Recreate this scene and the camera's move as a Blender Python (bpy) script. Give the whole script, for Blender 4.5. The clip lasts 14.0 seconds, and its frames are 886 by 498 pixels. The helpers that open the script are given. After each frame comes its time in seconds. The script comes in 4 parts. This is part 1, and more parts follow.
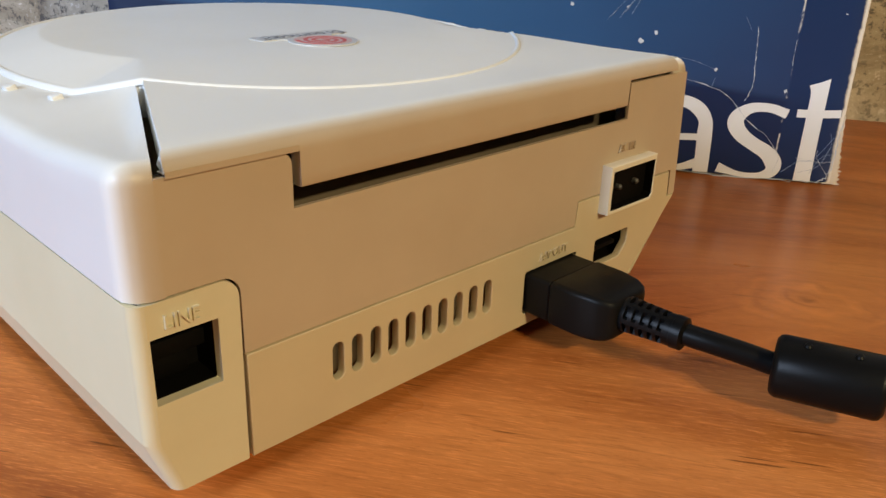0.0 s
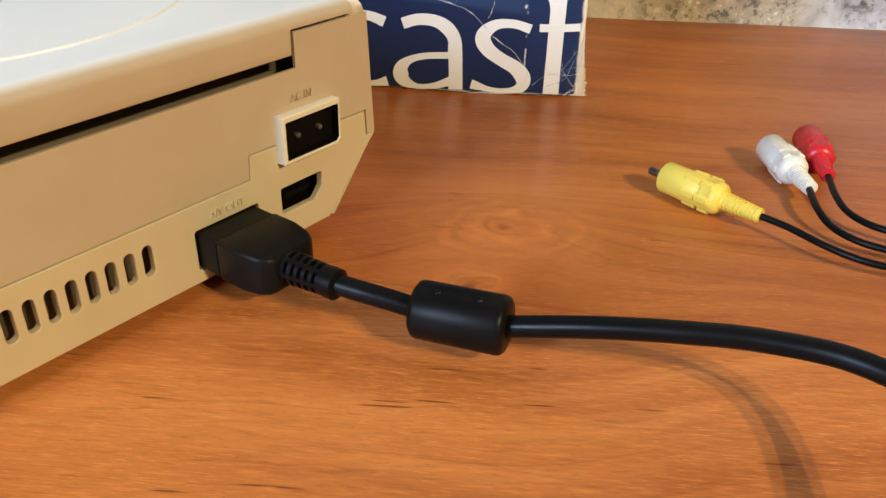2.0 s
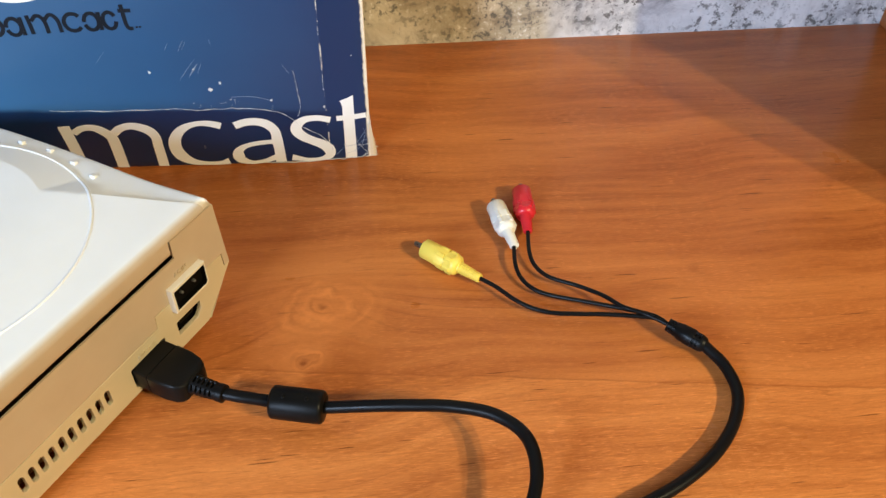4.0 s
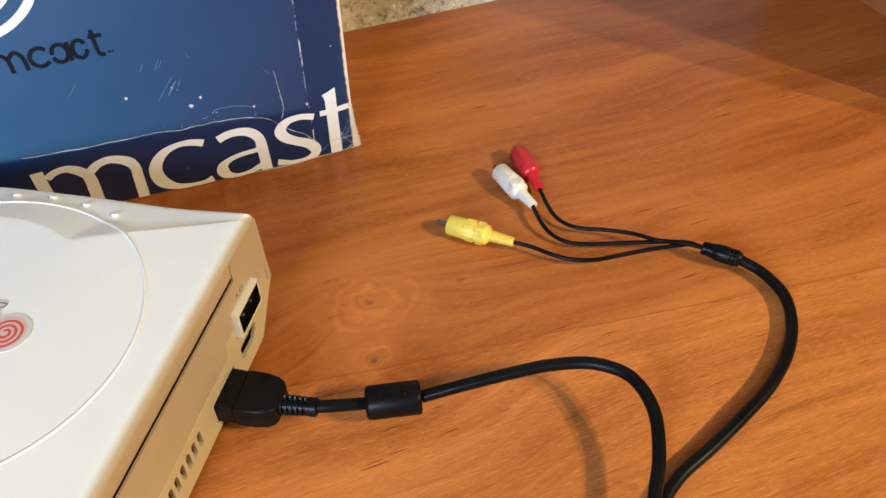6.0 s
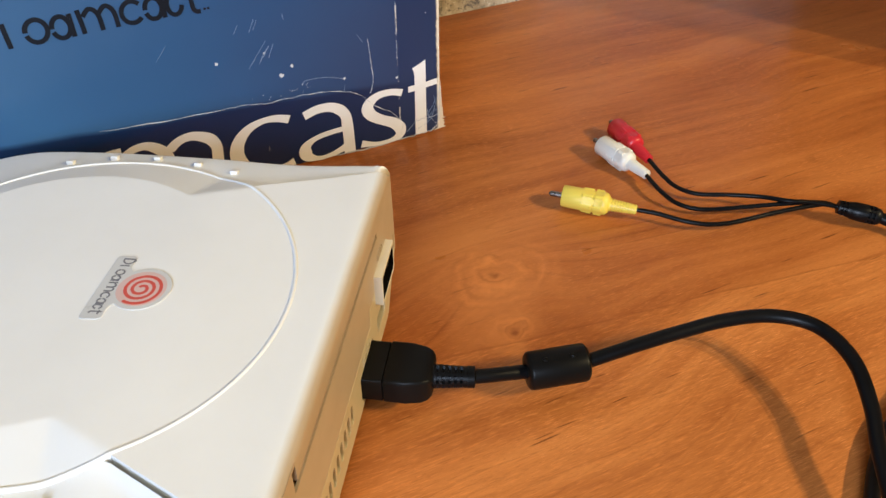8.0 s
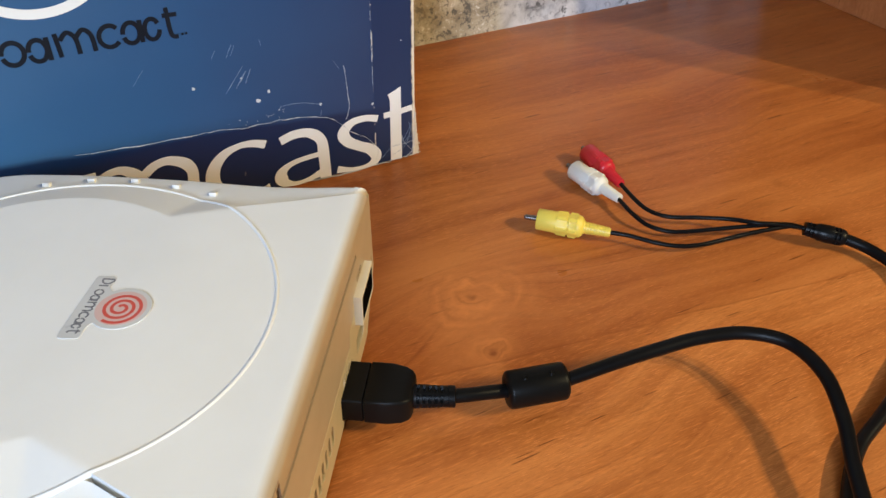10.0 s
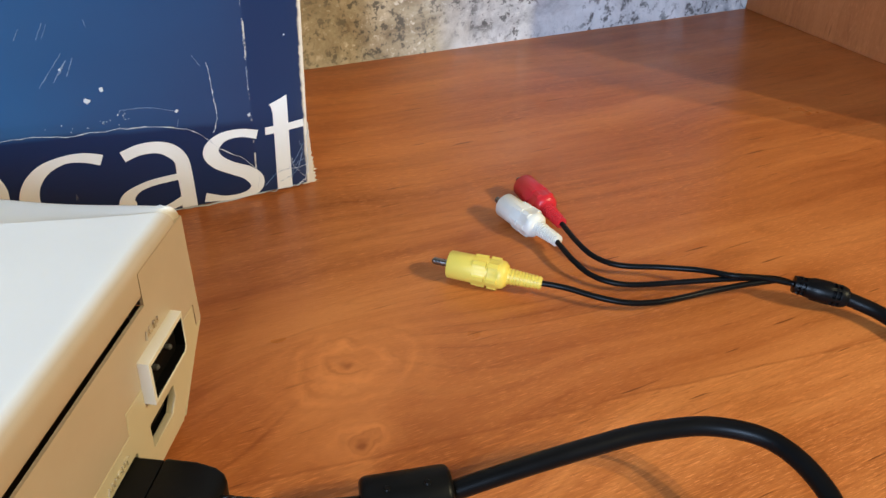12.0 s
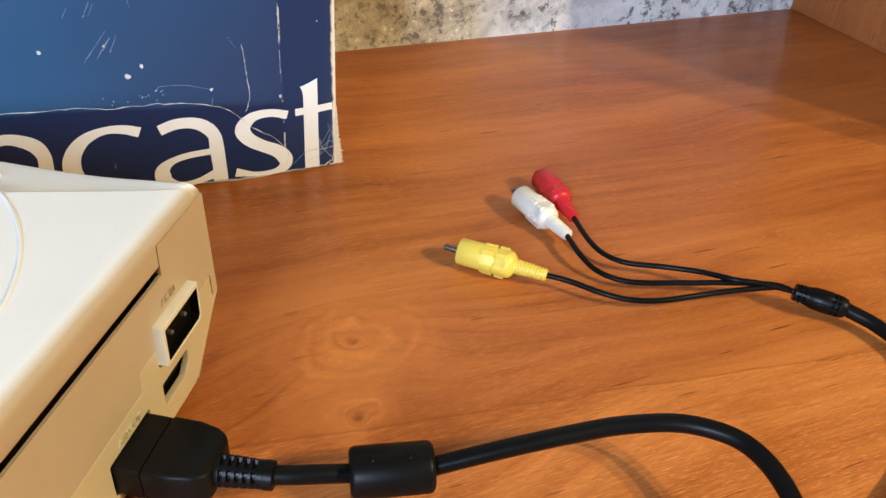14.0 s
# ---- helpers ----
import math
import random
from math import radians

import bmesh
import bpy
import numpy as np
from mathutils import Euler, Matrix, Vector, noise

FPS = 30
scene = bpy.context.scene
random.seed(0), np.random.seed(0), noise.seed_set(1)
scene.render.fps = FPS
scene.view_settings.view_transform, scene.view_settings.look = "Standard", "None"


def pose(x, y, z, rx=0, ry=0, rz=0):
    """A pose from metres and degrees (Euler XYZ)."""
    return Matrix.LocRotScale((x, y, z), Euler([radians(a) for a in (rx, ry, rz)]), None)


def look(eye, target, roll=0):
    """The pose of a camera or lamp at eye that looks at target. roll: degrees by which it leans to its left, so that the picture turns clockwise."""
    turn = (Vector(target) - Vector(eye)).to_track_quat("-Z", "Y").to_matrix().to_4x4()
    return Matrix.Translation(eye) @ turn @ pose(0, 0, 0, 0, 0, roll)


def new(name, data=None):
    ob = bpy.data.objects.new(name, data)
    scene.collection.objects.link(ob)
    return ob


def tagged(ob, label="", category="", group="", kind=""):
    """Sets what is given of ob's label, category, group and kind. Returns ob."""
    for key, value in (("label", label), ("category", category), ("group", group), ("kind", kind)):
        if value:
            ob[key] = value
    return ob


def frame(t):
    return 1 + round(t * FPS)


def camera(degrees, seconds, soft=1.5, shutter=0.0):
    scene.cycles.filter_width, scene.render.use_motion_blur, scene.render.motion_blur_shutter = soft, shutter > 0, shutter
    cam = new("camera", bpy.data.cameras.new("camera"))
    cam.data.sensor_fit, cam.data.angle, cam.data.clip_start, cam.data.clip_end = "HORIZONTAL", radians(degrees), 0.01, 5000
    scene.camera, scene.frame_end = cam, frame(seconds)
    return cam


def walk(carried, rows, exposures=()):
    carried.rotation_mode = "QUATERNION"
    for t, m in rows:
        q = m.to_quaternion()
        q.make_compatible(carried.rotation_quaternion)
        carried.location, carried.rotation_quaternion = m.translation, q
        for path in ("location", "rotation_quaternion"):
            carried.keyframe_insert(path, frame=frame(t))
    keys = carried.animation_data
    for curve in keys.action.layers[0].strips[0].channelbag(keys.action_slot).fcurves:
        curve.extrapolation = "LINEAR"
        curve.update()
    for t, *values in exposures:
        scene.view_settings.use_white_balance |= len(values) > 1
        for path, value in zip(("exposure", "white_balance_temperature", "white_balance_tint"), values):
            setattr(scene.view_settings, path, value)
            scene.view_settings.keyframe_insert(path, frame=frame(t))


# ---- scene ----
EXPOSURES = ((0.0, -0.73, 5780.0, 11.2), (1.2, -0.65, 5780.0, 11.5), (2.0, -0.28, 5680.0, 9.8), (3.0, -0.17, 5480.0, 7.8), (5.5, -0.27, 5780.0, 10.1), (6.5, -0.32, 5780.0, 10.5), (7.5, -0.35, 5930.0, 11.7), (10.0, -0.53, 5730.0, 10.1), (11.0, -0.53, 5730.0, 10.1), (12.0, -0.34, 5270.0, 8.1), (12.5, -0.19, 5730.0, 8.2), (14.0, -0.19, 5730.0, 9.0))
# camera begin
cam = camera(56.86, 14.0)
PATH = [
    (0.0, -0.0531, -0.1320, 0.1186, 66.88, -1.73, -44.45),
    (0.5, -0.0506, -0.1327, 0.1203, 66.72, -1.50, -44.99),
    (1.0, -0.0507, -0.1323, 0.1207, 65.73, -1.32, -46.04),
    (1.5, -0.0255, -0.1436, 0.1253, 62.52, -1.87, -48.69),
    (2.0, -0.0059, -0.1797, 0.1400, 59.12, -1.16, -52.20),
    (2.5, -0.0013, -0.2211, 0.1826, 54.43, -1.38, -55.56),
    (3.0, -0.0111, -0.2420, 0.2408, 51.47, -0.61, -58.17),
    (3.2, -0.0162, -0.2457, 0.2748, 50.05, -0.57, -58.64),
    (5.3, -0.0718, -0.1923, 0.3530, 44.68, 1.03, -73.33),
    (5.5, -0.0738, -0.1802, 0.3471, 44.81, 1.13, -74.76),
    (6.0, -0.0737, -0.1509, 0.3301, 45.51, 1.06, -78.20),
    (6.5, -0.0729, -0.1253, 0.3181, 47.30, 1.04, -80.70),
    (7.0, -0.0770, -0.0978, 0.2925, 48.91, 1.05, -82.00),
    (7.5, -0.0855, -0.0718, 0.2747, 50.10, 0.73, -82.54),
    (7.7, -0.0910, -0.0654, 0.2717, 49.77, 0.46, -82.07),
    (10.0, -0.1005, -0.0594, 0.2674, 52.26, -0.73, -84.12),
    (10.5, -0.1007, -0.0603, 0.2676, 52.53, -0.76, -84.17),
    (11.0, -0.1004, -0.0607, 0.2673, 53.27, -1.06, -84.08),
    (11.5, -0.0722, -0.0778, 0.2556, 54.59, -1.58, -83.99),
    (12.0, -0.0161, -0.0963, 0.2019, 56.54, -2.28, -84.01),
    (12.5, -0.0135, -0.0979, 0.1917, 56.50, -2.49, -83.48),
    (13.0, -0.0169, -0.1004, 0.1955, 56.69, -2.73, -83.08),
    (13.5, -0.0183, -0.1002, 0.1968, 56.16, -3.08, -82.12),
    (14.0, -0.0241, -0.1111, 0.2143, 54.72, -3.47, -79.43),
]
walk(cam, [(t, pose(x, y, z, rx, ry, rz)) for t, x, y, z, rx, ry, rz in PATH], EXPOSURES)
# camera end

# ---- light ----
DESK = Matrix(((-0.5444, -0.8388, 0, 0.6995), (0.8388, -0.5444, 0, -0.2865), (0, 0, 1, 0), (0, 0, 0, 1)))
world = bpy.data.worlds.new("world")
scene.world = world
world.use_nodes = True
sky = world.node_tree.nodes.new("ShaderNodeTexSky")
sky.sky_type, sky.sun_disc, sky.sun_elevation, sky.sun_rotation = "NISHITA", False, radians(35), radians(120)
world.node_tree.links.new(sky.outputs[0], world.node_tree.nodes["Background"].inputs[0])
world.node_tree.nodes["Background"].inputs[1].default_value = 0.03


def area_lamp(name, eye, target, size, size_y, watts, colour):
    data = bpy.data.lights.new(name, "AREA")
    data.shape, data.size, data.size_y, data.energy, data.color = "RECTANGLE", size, size_y, watts, colour
    ob = new(name, data)
    ob.matrix_world = look(eye, target)
    return ob


# daylight through the opening in the front wall
area_lamp("window_light", (-1.76, 0.10, 0.85), (0.25, -0.02, 0.0), 0.46, 0.82, 58.0, (0.73, 0.84, 0.98))
# two shaded bulbs of one ceiling lamp, behind the viewer
for x, y in ((-0.118, -1.905), (-0.31, -1.83)):
    area_lamp("ceiling_lamp_light", (x, y, 1.25), (0.25, -0.10, 0.0), 0.022, 0.022, 27.0, (1.0, 0.765, 0.37))


# ---- materials ----
class Nodes:
    """Short hand for building a node material."""

    def __init__(self, name, rough=0.5, metal=0.0, spec=0.5):
        self.mat = bpy.data.materials.new(name)
        self.mat.use_nodes = True
        self.tree = self.mat.node_tree
        self.bsdf = self.tree.nodes["Principled BSDF"]
        self.bsdf.inputs["Roughness"].default_value = rough
        self.bsdf.inputs["Metallic"].default_value = metal
        self.bsdf.inputs["Specular IOR Level"].default_value = spec
        self.coord = self.tree.nodes.new("ShaderNodeTexCoord").outputs["Object"]

    def put(self, kind, inputs=(), **props):
        node = self.tree.nodes.new(kind)
        for key, value in props.items():
            setattr(node, key, value)
        for key, value in dict(inputs).items():
            self.set(node.inputs[key], value)
        return node

    def set(self, socket, value):
        if isinstance(value, bpy.types.NodeSocket):
            self.tree.links.new(value, socket)
        else:
            socket.default_value = value

    def math(self, op, a, b=0.0, c=0.0, clamp=False):
        node = self.put("ShaderNodeMath", {0: a, 1: b, 2: c}, operation=op, use_clamp=clamp)
        return node.outputs[0]

    def scaled(self, scale, move=(0, 0, 0), turn=(0, 0, 0), of=None):
        node = self.put("ShaderNodeMapping", {"Vector": of or self.coord, "Scale": scale, "Location": move, "Rotation": turn})
        return node.outputs[0]

    def noise(self, scale, detail=4.0, rough=0.55, of=None, distortion=0.0):
        node = self.put("ShaderNodeTexNoise", {"Vector": of or self.coord, "Scale": scale, "Detail": detail, "Roughness": rough, "Distortion": distortion})
        return node.outputs["Fac"]

    def ramp(self, fac, stops):
        node = self.put("ShaderNodeValToRGB", {"Fac": fac})
        bar = node.color_ramp.elements
        while len(bar) < len(stops):
            bar.new(0.5)
        for el, (at, colour) in zip(bar, stops):
            el.position = at
            el.color = (*colour, 1.0) if len(colour) == 3 else colour
        return node.outputs["Color"]

    def grey(self, fac, low, high, to_low=0.0, to_high=1.0):
        node = self.put("ShaderNodeMapRange", {"Value": fac, "From Min": low, "From Max": high, "To Min": to_low, "To Max": to_high}, clamp=True)
        return node.outputs[0]

    def mix(self, fac, a, b, blend="MIX"):
        node = self.put("ShaderNodeMix", {0: fac, 6: a if not isinstance(a, tuple) else (*a, 1.0), 7: b if not isinstance(b, tuple) else (*b, 1.0)}, data_type="RGBA", blend_type=blend)
        return node.outputs[2]

    def split(self, of=None):
        node = self.put("ShaderNodeSeparateXYZ", {0: of or self.coord})
        return node.outputs

    def done(self, colour=None, rough=None, bump=None, strength=0.2, distance=0.001):
        if colour is not None:
            self.set(self.bsdf.inputs["Base Color"], colour if not isinstance(colour, tuple) else (*colour, 1.0))
        if rough is not None:
            self.set(self.bsdf.inputs["Roughness"], rough)
        if bump is not None:
            node = self.put("ShaderNodeBump", {"Strength": strength, "Distance": distance, "Height": bump})
            self.set(self.bsdf.inputs["Normal"], node.outputs[0])
        return self.mat


def plastic(name, colour, dirt, rough=0.42, grain=1800.0, strength=0.06, spec=0.5):
    n = Nodes(name, rough, 0.0, spec)
    wide = n.noise(28.0, 5.0)
    fine = n.noise(grain, 2.0)
    tint = n.mix(n.grey(wide, 0.35, 0.75), colour, dirt)
    return n.done(tint, n.grey(n.noise(60.0, 4.0), 0.3, 0.7, rough - 0.06, rough + 0.08), fine, strength, 0.0002)




def rear_toned(name, fresh, fresh2, tan, tan2, rough=0.42):
    """Plastic; the console's rear gets a tan of yellowing plus painted dim, warm light."""
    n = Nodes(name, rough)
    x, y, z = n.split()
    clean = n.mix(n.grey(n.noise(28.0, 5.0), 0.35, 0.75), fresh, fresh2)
    rear_tan = n.mix(n.grey(n.noise(40.0, 5.0), 0.35, 0.75), tan, tan2)
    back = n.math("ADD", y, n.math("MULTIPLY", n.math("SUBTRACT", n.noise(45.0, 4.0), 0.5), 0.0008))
    colour = n.mix(n.grey(back, 0.0004, 0.0034, 1.0, 0.0), clean, rear_tan)
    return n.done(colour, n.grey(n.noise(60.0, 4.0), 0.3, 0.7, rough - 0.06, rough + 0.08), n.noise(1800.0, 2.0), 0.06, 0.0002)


# tan pairs hold yellowing and the weaker rear light; shell_rear matches them
shell_white = rear_toned("shell_white", (0.88, 0.885, 0.875), (0.85, 0.85, 0.83), (0.53, 0.43, 0.31), (0.49, 0.39, 0.275))
shell_rear = plastic("shell_rear", (0.54, 0.43, 0.28), (0.50, 0.39, 0.25))
modem_cream = rear_toned("modem_cream", (0.81, 0.78, 0.56), (0.77, 0.735, 0.51), (0.68, 0.625, 0.44), (0.64, 0.58, 0.40))
inlet_cream = plastic("inlet_cream", (0.78, 0.73, 0.60), (0.74, 0.68, 0.54))
shell_yellowed = rear_toned("shell_yellowed", (0.74, 0.68, 0.50), (0.70, 0.63, 0.44), (0.60, 0.51, 0.335), (0.56, 0.47, 0.305))
black_plastic = plastic("black_plastic", (0.0048, 0.0046, 0.0043), (0.0080, 0.0077, 0.0072), 0.38, 900.0, 0.15, 0.11)
black_rubber = plastic("black_rubber", (0.0036, 0.0036, 0.0038), (0.0066, 0.0066, 0.0070), 0.36, 700.0, 0.05, 0.14)
socket_black = plastic("socket_black", (0.003, 0.0027, 0.0024), (0.005, 0.0045, 0.004), 0.6, 1800.0, 0.06, 0.08)
inner_dark = plastic("inner_dark", (0.15, 0.115, 0.075), (0.10, 0.08, 0.05), 0.7)
yellow_vinyl = plastic("yellow_vinyl", (0.84, 0.66, 0.10), (0.80, 0.60, 0.07), 0.42)
white_vinyl = plastic("white_vinyl", (0.80, 0.77, 0.68), (0.74, 0.70, 0.60), 0.36)
red_vinyl = plastic("red_vinyl", (0.62, 0.02, 0.03), (0.50, 0.015, 0.025), 0.36)
badge_grey = plastic("badge_grey", (0.66, 0.66, 0.65), (0.60, 0.60, 0.60), 0.3)
badge_ink = plastic("badge_ink", (0.16, 0.16, 0.18), (0.22, 0.22, 0.24), 0.4)
badge_red = plastic("badge_red", (0.62, 0.085, 0.055), (0.66, 0.12, 0.09), 0.35)
badge_pink = plastic("badge_pink", (0.70, 0.50, 0.46), (0.68, 0.47, 0.43), 0.35)
print_white = plastic("print_white", (0.87, 0.87, 0.86), (0.80, 0.79, 0.77), 0.4, 400.0, 0.1)
print_black = plastic("print_black", (0.006, 0.008, 0.014), (0.012, 0.015, 0.024), 0.5, 1800.0, 0.06, 0.2)
scratch_blue = plastic("scratch_blue", (0.30, 0.37, 0.50), (0.20, 0.27, 0.42), 0.8, 300.0, 0.4)
scuff_paper = plastic("scuff_paper", (0.62, 0.64, 0.66), (0.5, 0.53, 0.58), 0.8, 300.0, 0.4)


def metal(name):
    n = Nodes(name, 0.3, 1.0)
    return n.done(n.mix(n.noise(300.0), (0.26, 0.24, 0.22), (0.17, 0.16, 0.15)), n.grey(n.noise(500.0), 0.3, 0.7, 0.22, 0.4))


nickel = metal("nickel")
# pin colour darkened to stand for the shade of a deeper socket
shaded_pin = plastic("shaded_pin", (0.06, 0.058, 0.055), (0.09, 0.085, 0.08), 0.5)

# knots in the desk, along the grain and across it
KNOTS = ((0.4700, 0.2830, 1.0), (0.4849, 0.3180, 0.40), (0.4800, 0.3215, 0.25))


def wood(name, light, mid, dark, knots=(), rough=0.32, vertical=False):
    """A wood-print laminate with grain along local x (z when vertical)."""
    n = Nodes(name, rough, 0.0, 0.19)
    base = n.scaled((1, 1, 1), turn=(0, radians(90), 0)) if vertical else n.coord
    x, y, z = n.split(base)
    across = n.math("ADD", y, n.math("MULTIPLY", n.math("SUBTRACT", n.noise(3.0, 2.0, of=n.scaled((1, 0.7, 1), of=base)), 0.5), 0.09))
    across = n.math("ADD", across, n.math("MULTIPLY", n.math("SUBTRACT", n.noise(24.0, 2.0, of=n.scaled((0.4, 1, 1), of=base)), 0.5), 0.002))
    for kx, ky, force in knots:
        dx, dy = n.math("MULTIPLY", n.math("SUBTRACT", x, kx), 0.5), n.math("SUBTRACT", y, ky)
        d2 = n.math("ADD", n.math("MULTIPLY", dx, dx), n.math("MULTIPLY", dy, dy))
        bell = n.math("POWER", 2.718, n.math("MULTIPLY", d2, -1500.0))
        across = n.math("ADD", across, n.math("MULTIPLY", bell, 0.030 * force))
    line = n.put("ShaderNodeCombineXYZ", {0: n.math("MULTIPLY", x, 0.07), 1: across, 2: n.math("MULTIPLY", z, 0.07)}).outputs[0]
    broad = n.noise(22.0, 2.0, 0.5, of=line)
    bands = n.noise(95.0, 3.0, 0.6, of=line)
    streak = n.noise(430.0, 4.0, 0.65, of=line)
    fine = n.noise(1.0, 3.0, 0.7, of=n.scaled((150, 1700, 150), of=base))
    tone = n.math("ADD", n.math("ADD", n.math("MULTIPLY", broad, 0.42), n.math("MULTIPLY", bands, 0.30)), n.math("ADD", n.math("MULTIPLY", streak, 0.13), n.math("MULTIPLY", fine, 0.15)))
    colour = n.ramp(tone, ((0.39, dark), (0.5, mid), (0.60, light)))
    # thin dark grain lines that come and go along the flow of the wood
    for scale, wide, force in ((34.0, 0.011, 0.50), (70.0, 0.014, 0.42)):
        lines = n.math("ABSOLUTE", n.math("SUBTRACT", n.noise(scale, 2.0, 0.55, of=line), 0.5))
        come = n.grey(n.noise(7.0, 3.0, 0.6, of=n.scaled((1, 2.2, 1), move=(scale, 0, 0), of=base)), 0.42, 0.62)
        colour = n.mix(n.math("MULTIPLY", n.grey(lines, 0.0, wide, force, 0.0), come), colour, tuple(c * 0.75 for c in dark))
    soft = n.noise(6.0, 3.0, 0.5, of=n.scaled((1, 1.8, 1), of=base))
    colour = n.mix(n.grey(soft, 0.48, 0.70, 0.0, 0.45), colour, light)
    pale = n.noise(1.0, 2.0, 0.6, of=n.scaled((170, 2600, 170), move=(3, 1, 0), of=base))
    colour = n.mix(n.math("MULTIPLY", n.grey(pale, 0.56, 0.67, 0.0, 0.55), n.grey(n.noise(14.0, 3.0), 0.4, 0.6, 0.4, 1.0)), colour, tuple(min(1.0, c * 1.45 + 0.02) for c in light))
    pores = n.noise(1.0, 2.0, 0.6, of=n.scaled((320, 1900, 320), move=(1, 7, 0), of=base))
    colour = n.mix(n.grey(pores, 0.60, 0.70, 0.0, 0.40), colour, dark)
    dashes = n.noise(1.0, 1.0, 0.5, of=n.scaled((38, 620, 38), turn=(0, 0, radians(3)), of=base))
    colour = n.mix(n.grey(dashes, 0.70, 0.76, 0.0, 0.75), colour, tuple(c * 0.4 for c in dark))
    for kx, ky, force in knots:
        dx, dy = n.math("MULTIPLY", n.math("SUBTRACT", x, kx), 0.80), n.math("SUBTRACT", y, ky)
        d = n.math("SQRT", n.math("ADD", n.math("MULTIPLY", dx, dx), n.math("MULTIPLY", dy, dy)))
        d = n.math("ADD", d, n.math("MULTIPLY", n.math("SUBTRACT", n.noise(48.0, 3.0, 0.55), 0.5), 0.022))
        d = n.math("ADD", d, n.math("MULTIPLY", n.math("SUBTRACT", n.noise(500.0, 3.0, 0.7), 0.5), 0.0010))
        halo = n.grey(d, 0.010 * force, 0.030 * force, 1.0, 0.0)
        spots = n.math("MULTIPLY", halo, n.grey(n.noise(60.0, 3.0, 0.6), 0.38, 0.60, 0.15, 1.0))
        wide = n.math("MULTIPLY", n.grey(d, 0.015 * force, 0.060 * force, 1.0, 0.0), n.grey(n.noise(30.0, 4.0, 0.65), 0.35, 0.65, 0.15, 0.75))
        colour = n.mix(wide, colour, light)
        colour = n.mix(n.math("MULTIPLY", halo, 0.35), colour, tuple(min(1.0, c * 1.2) for c in light))
        ring = n.math("SINE", n.math("ADD", n.math("MULTIPLY", d, 820.0 / (0.4 + 0.6 * force)), n.math("MULTIPLY", n.noise(80.0, 3.0), 5.0)))
        colour = n.mix(n.math("MULTIPLY", spots, n.grey(ring, 0.45, 1.0, 0.0, 0.42)), colour, dark)
        colour = n.mix(n.math("MULTIPLY", spots, n.grey(ring, -1.0, -0.2, 0.45, 0.0)), colour, tuple(min(1.0, c * 1.35) for c in light))
        colour = n.mix(n.grey(d, -0.001, 0.0045, 0.75, 0.0), colour, tuple(c * 0.75 for c in dark))
    if knots:
        seam = n.math("SUBTRACT", y, n.math("SUBTRACT", 0.3917, n.math("MULTIPLY", x, 0.1348)))
        seam = n.math("ADD", seam, n.math("MULTIPLY", n.math("SUBTRACT", n.noise(30.0, 2.0), 0.5), 0.004))
        colour = n.mix(n.grey(n.math("ABSOLUTE", seam), 0.0, 0.0009, 0.55, 0.0), colour, dark)
        paler = n.mix(1.0, colour, (1.10, 1.15, 1.20), "MULTIPLY")
        flecks = n.noise(1.0, 2.0, 0.6, of=n.scaled((90, 900, 90), turn=(0, 0, radians(-4)), of=base))
        paler = n.mix(n.grey(flecks, 0.55, 0.68, 0.0, 0.42), paler, tuple(min(1.0, c * 1.35) for c in light))
        paler = n.mix(n.grey(flecks, 0.30, 0.42, 0.38, 0.0), paler, dark)
        colour = n.mix(n.grey(seam, -0.0006, 0.0006, 0.0, 1.0), colour, paler)
    smudge = n.noise(9.0, 4.0)
    relief = n.math("ADD", streak, n.math("MULTIPLY", fine, 0.8))
    return n.done(colour, n.grey(smudge, 0.3, 0.7, rough - 0.06, rough + 0.1), relief, 0.12, 0.0004)


desk_wood = wood("desk_wood", (0.57, 0.198, 0.044), (0.445, 0.137, 0.027), (0.285, 0.075, 0.013), KNOTS)
panel_wood = wood("panel_wood", (0.47, 0.180, 0.058), (0.40, 0.146, 0.045), (0.32, 0.108, 0.032), (), 0.45, True)


def stone_paper():
    n = Nodes("stone_wallpaper", 0.75)
    x, y, z = n.split()
    big = n.noise(5.0, 5.0, 0.6, distortion=0.6)
    veins = n.noise(20.0, 9.0, 0.72, distortion=0.8)
    crumbs = n.noise(120.0, 5.0, 0.75, distortion=0.1)
    grey = n.ramp(veins, ((0.30, (0.22, 0.22, 0.23)), (0.42, (0.50, 0.50, 0.51)), (0.52, (0.72, 0.72, 0.72)), (0.66, (0.86, 0.86, 0.86))))
    cream = n.ramp(veins, ((0.30, (0.20, 0.16, 0.11)), (0.46, (0.40, 0.35, 0.26)), (0.64, (0.62, 0.57, 0.46))))
    colour = n.mix(n.grey(n.math("ADD", big, n.math("MULTIPLY", x, 0.6)), 0.62, 0.82), grey, cream)
    patch = n.grey(n.noise(9.0, 3.0, of=n.scaled((1, 1, 1.6), move=(0.4, 0, 0.3))), 0.42, 0.52)
    colour = n.mix(n.math("MULTIPLY", n.grey(crumbs, 0.42, 0.47, 0.9, 0.0), patch), colour, (0.10, 0.095, 0.09))
    colour = n.mix(n.math("MULTIPLY", n.grey(crumbs, 0.58, 0.64, 0.0, 0.7), patch), colour, (0.86, 0.84, 0.80))
    return n.done(colour, None, n.math("ADD", veins, n.math("MULTIPLY", crumbs, 0.5)), 0.4, 0.002)


wallpaper = stone_paper()


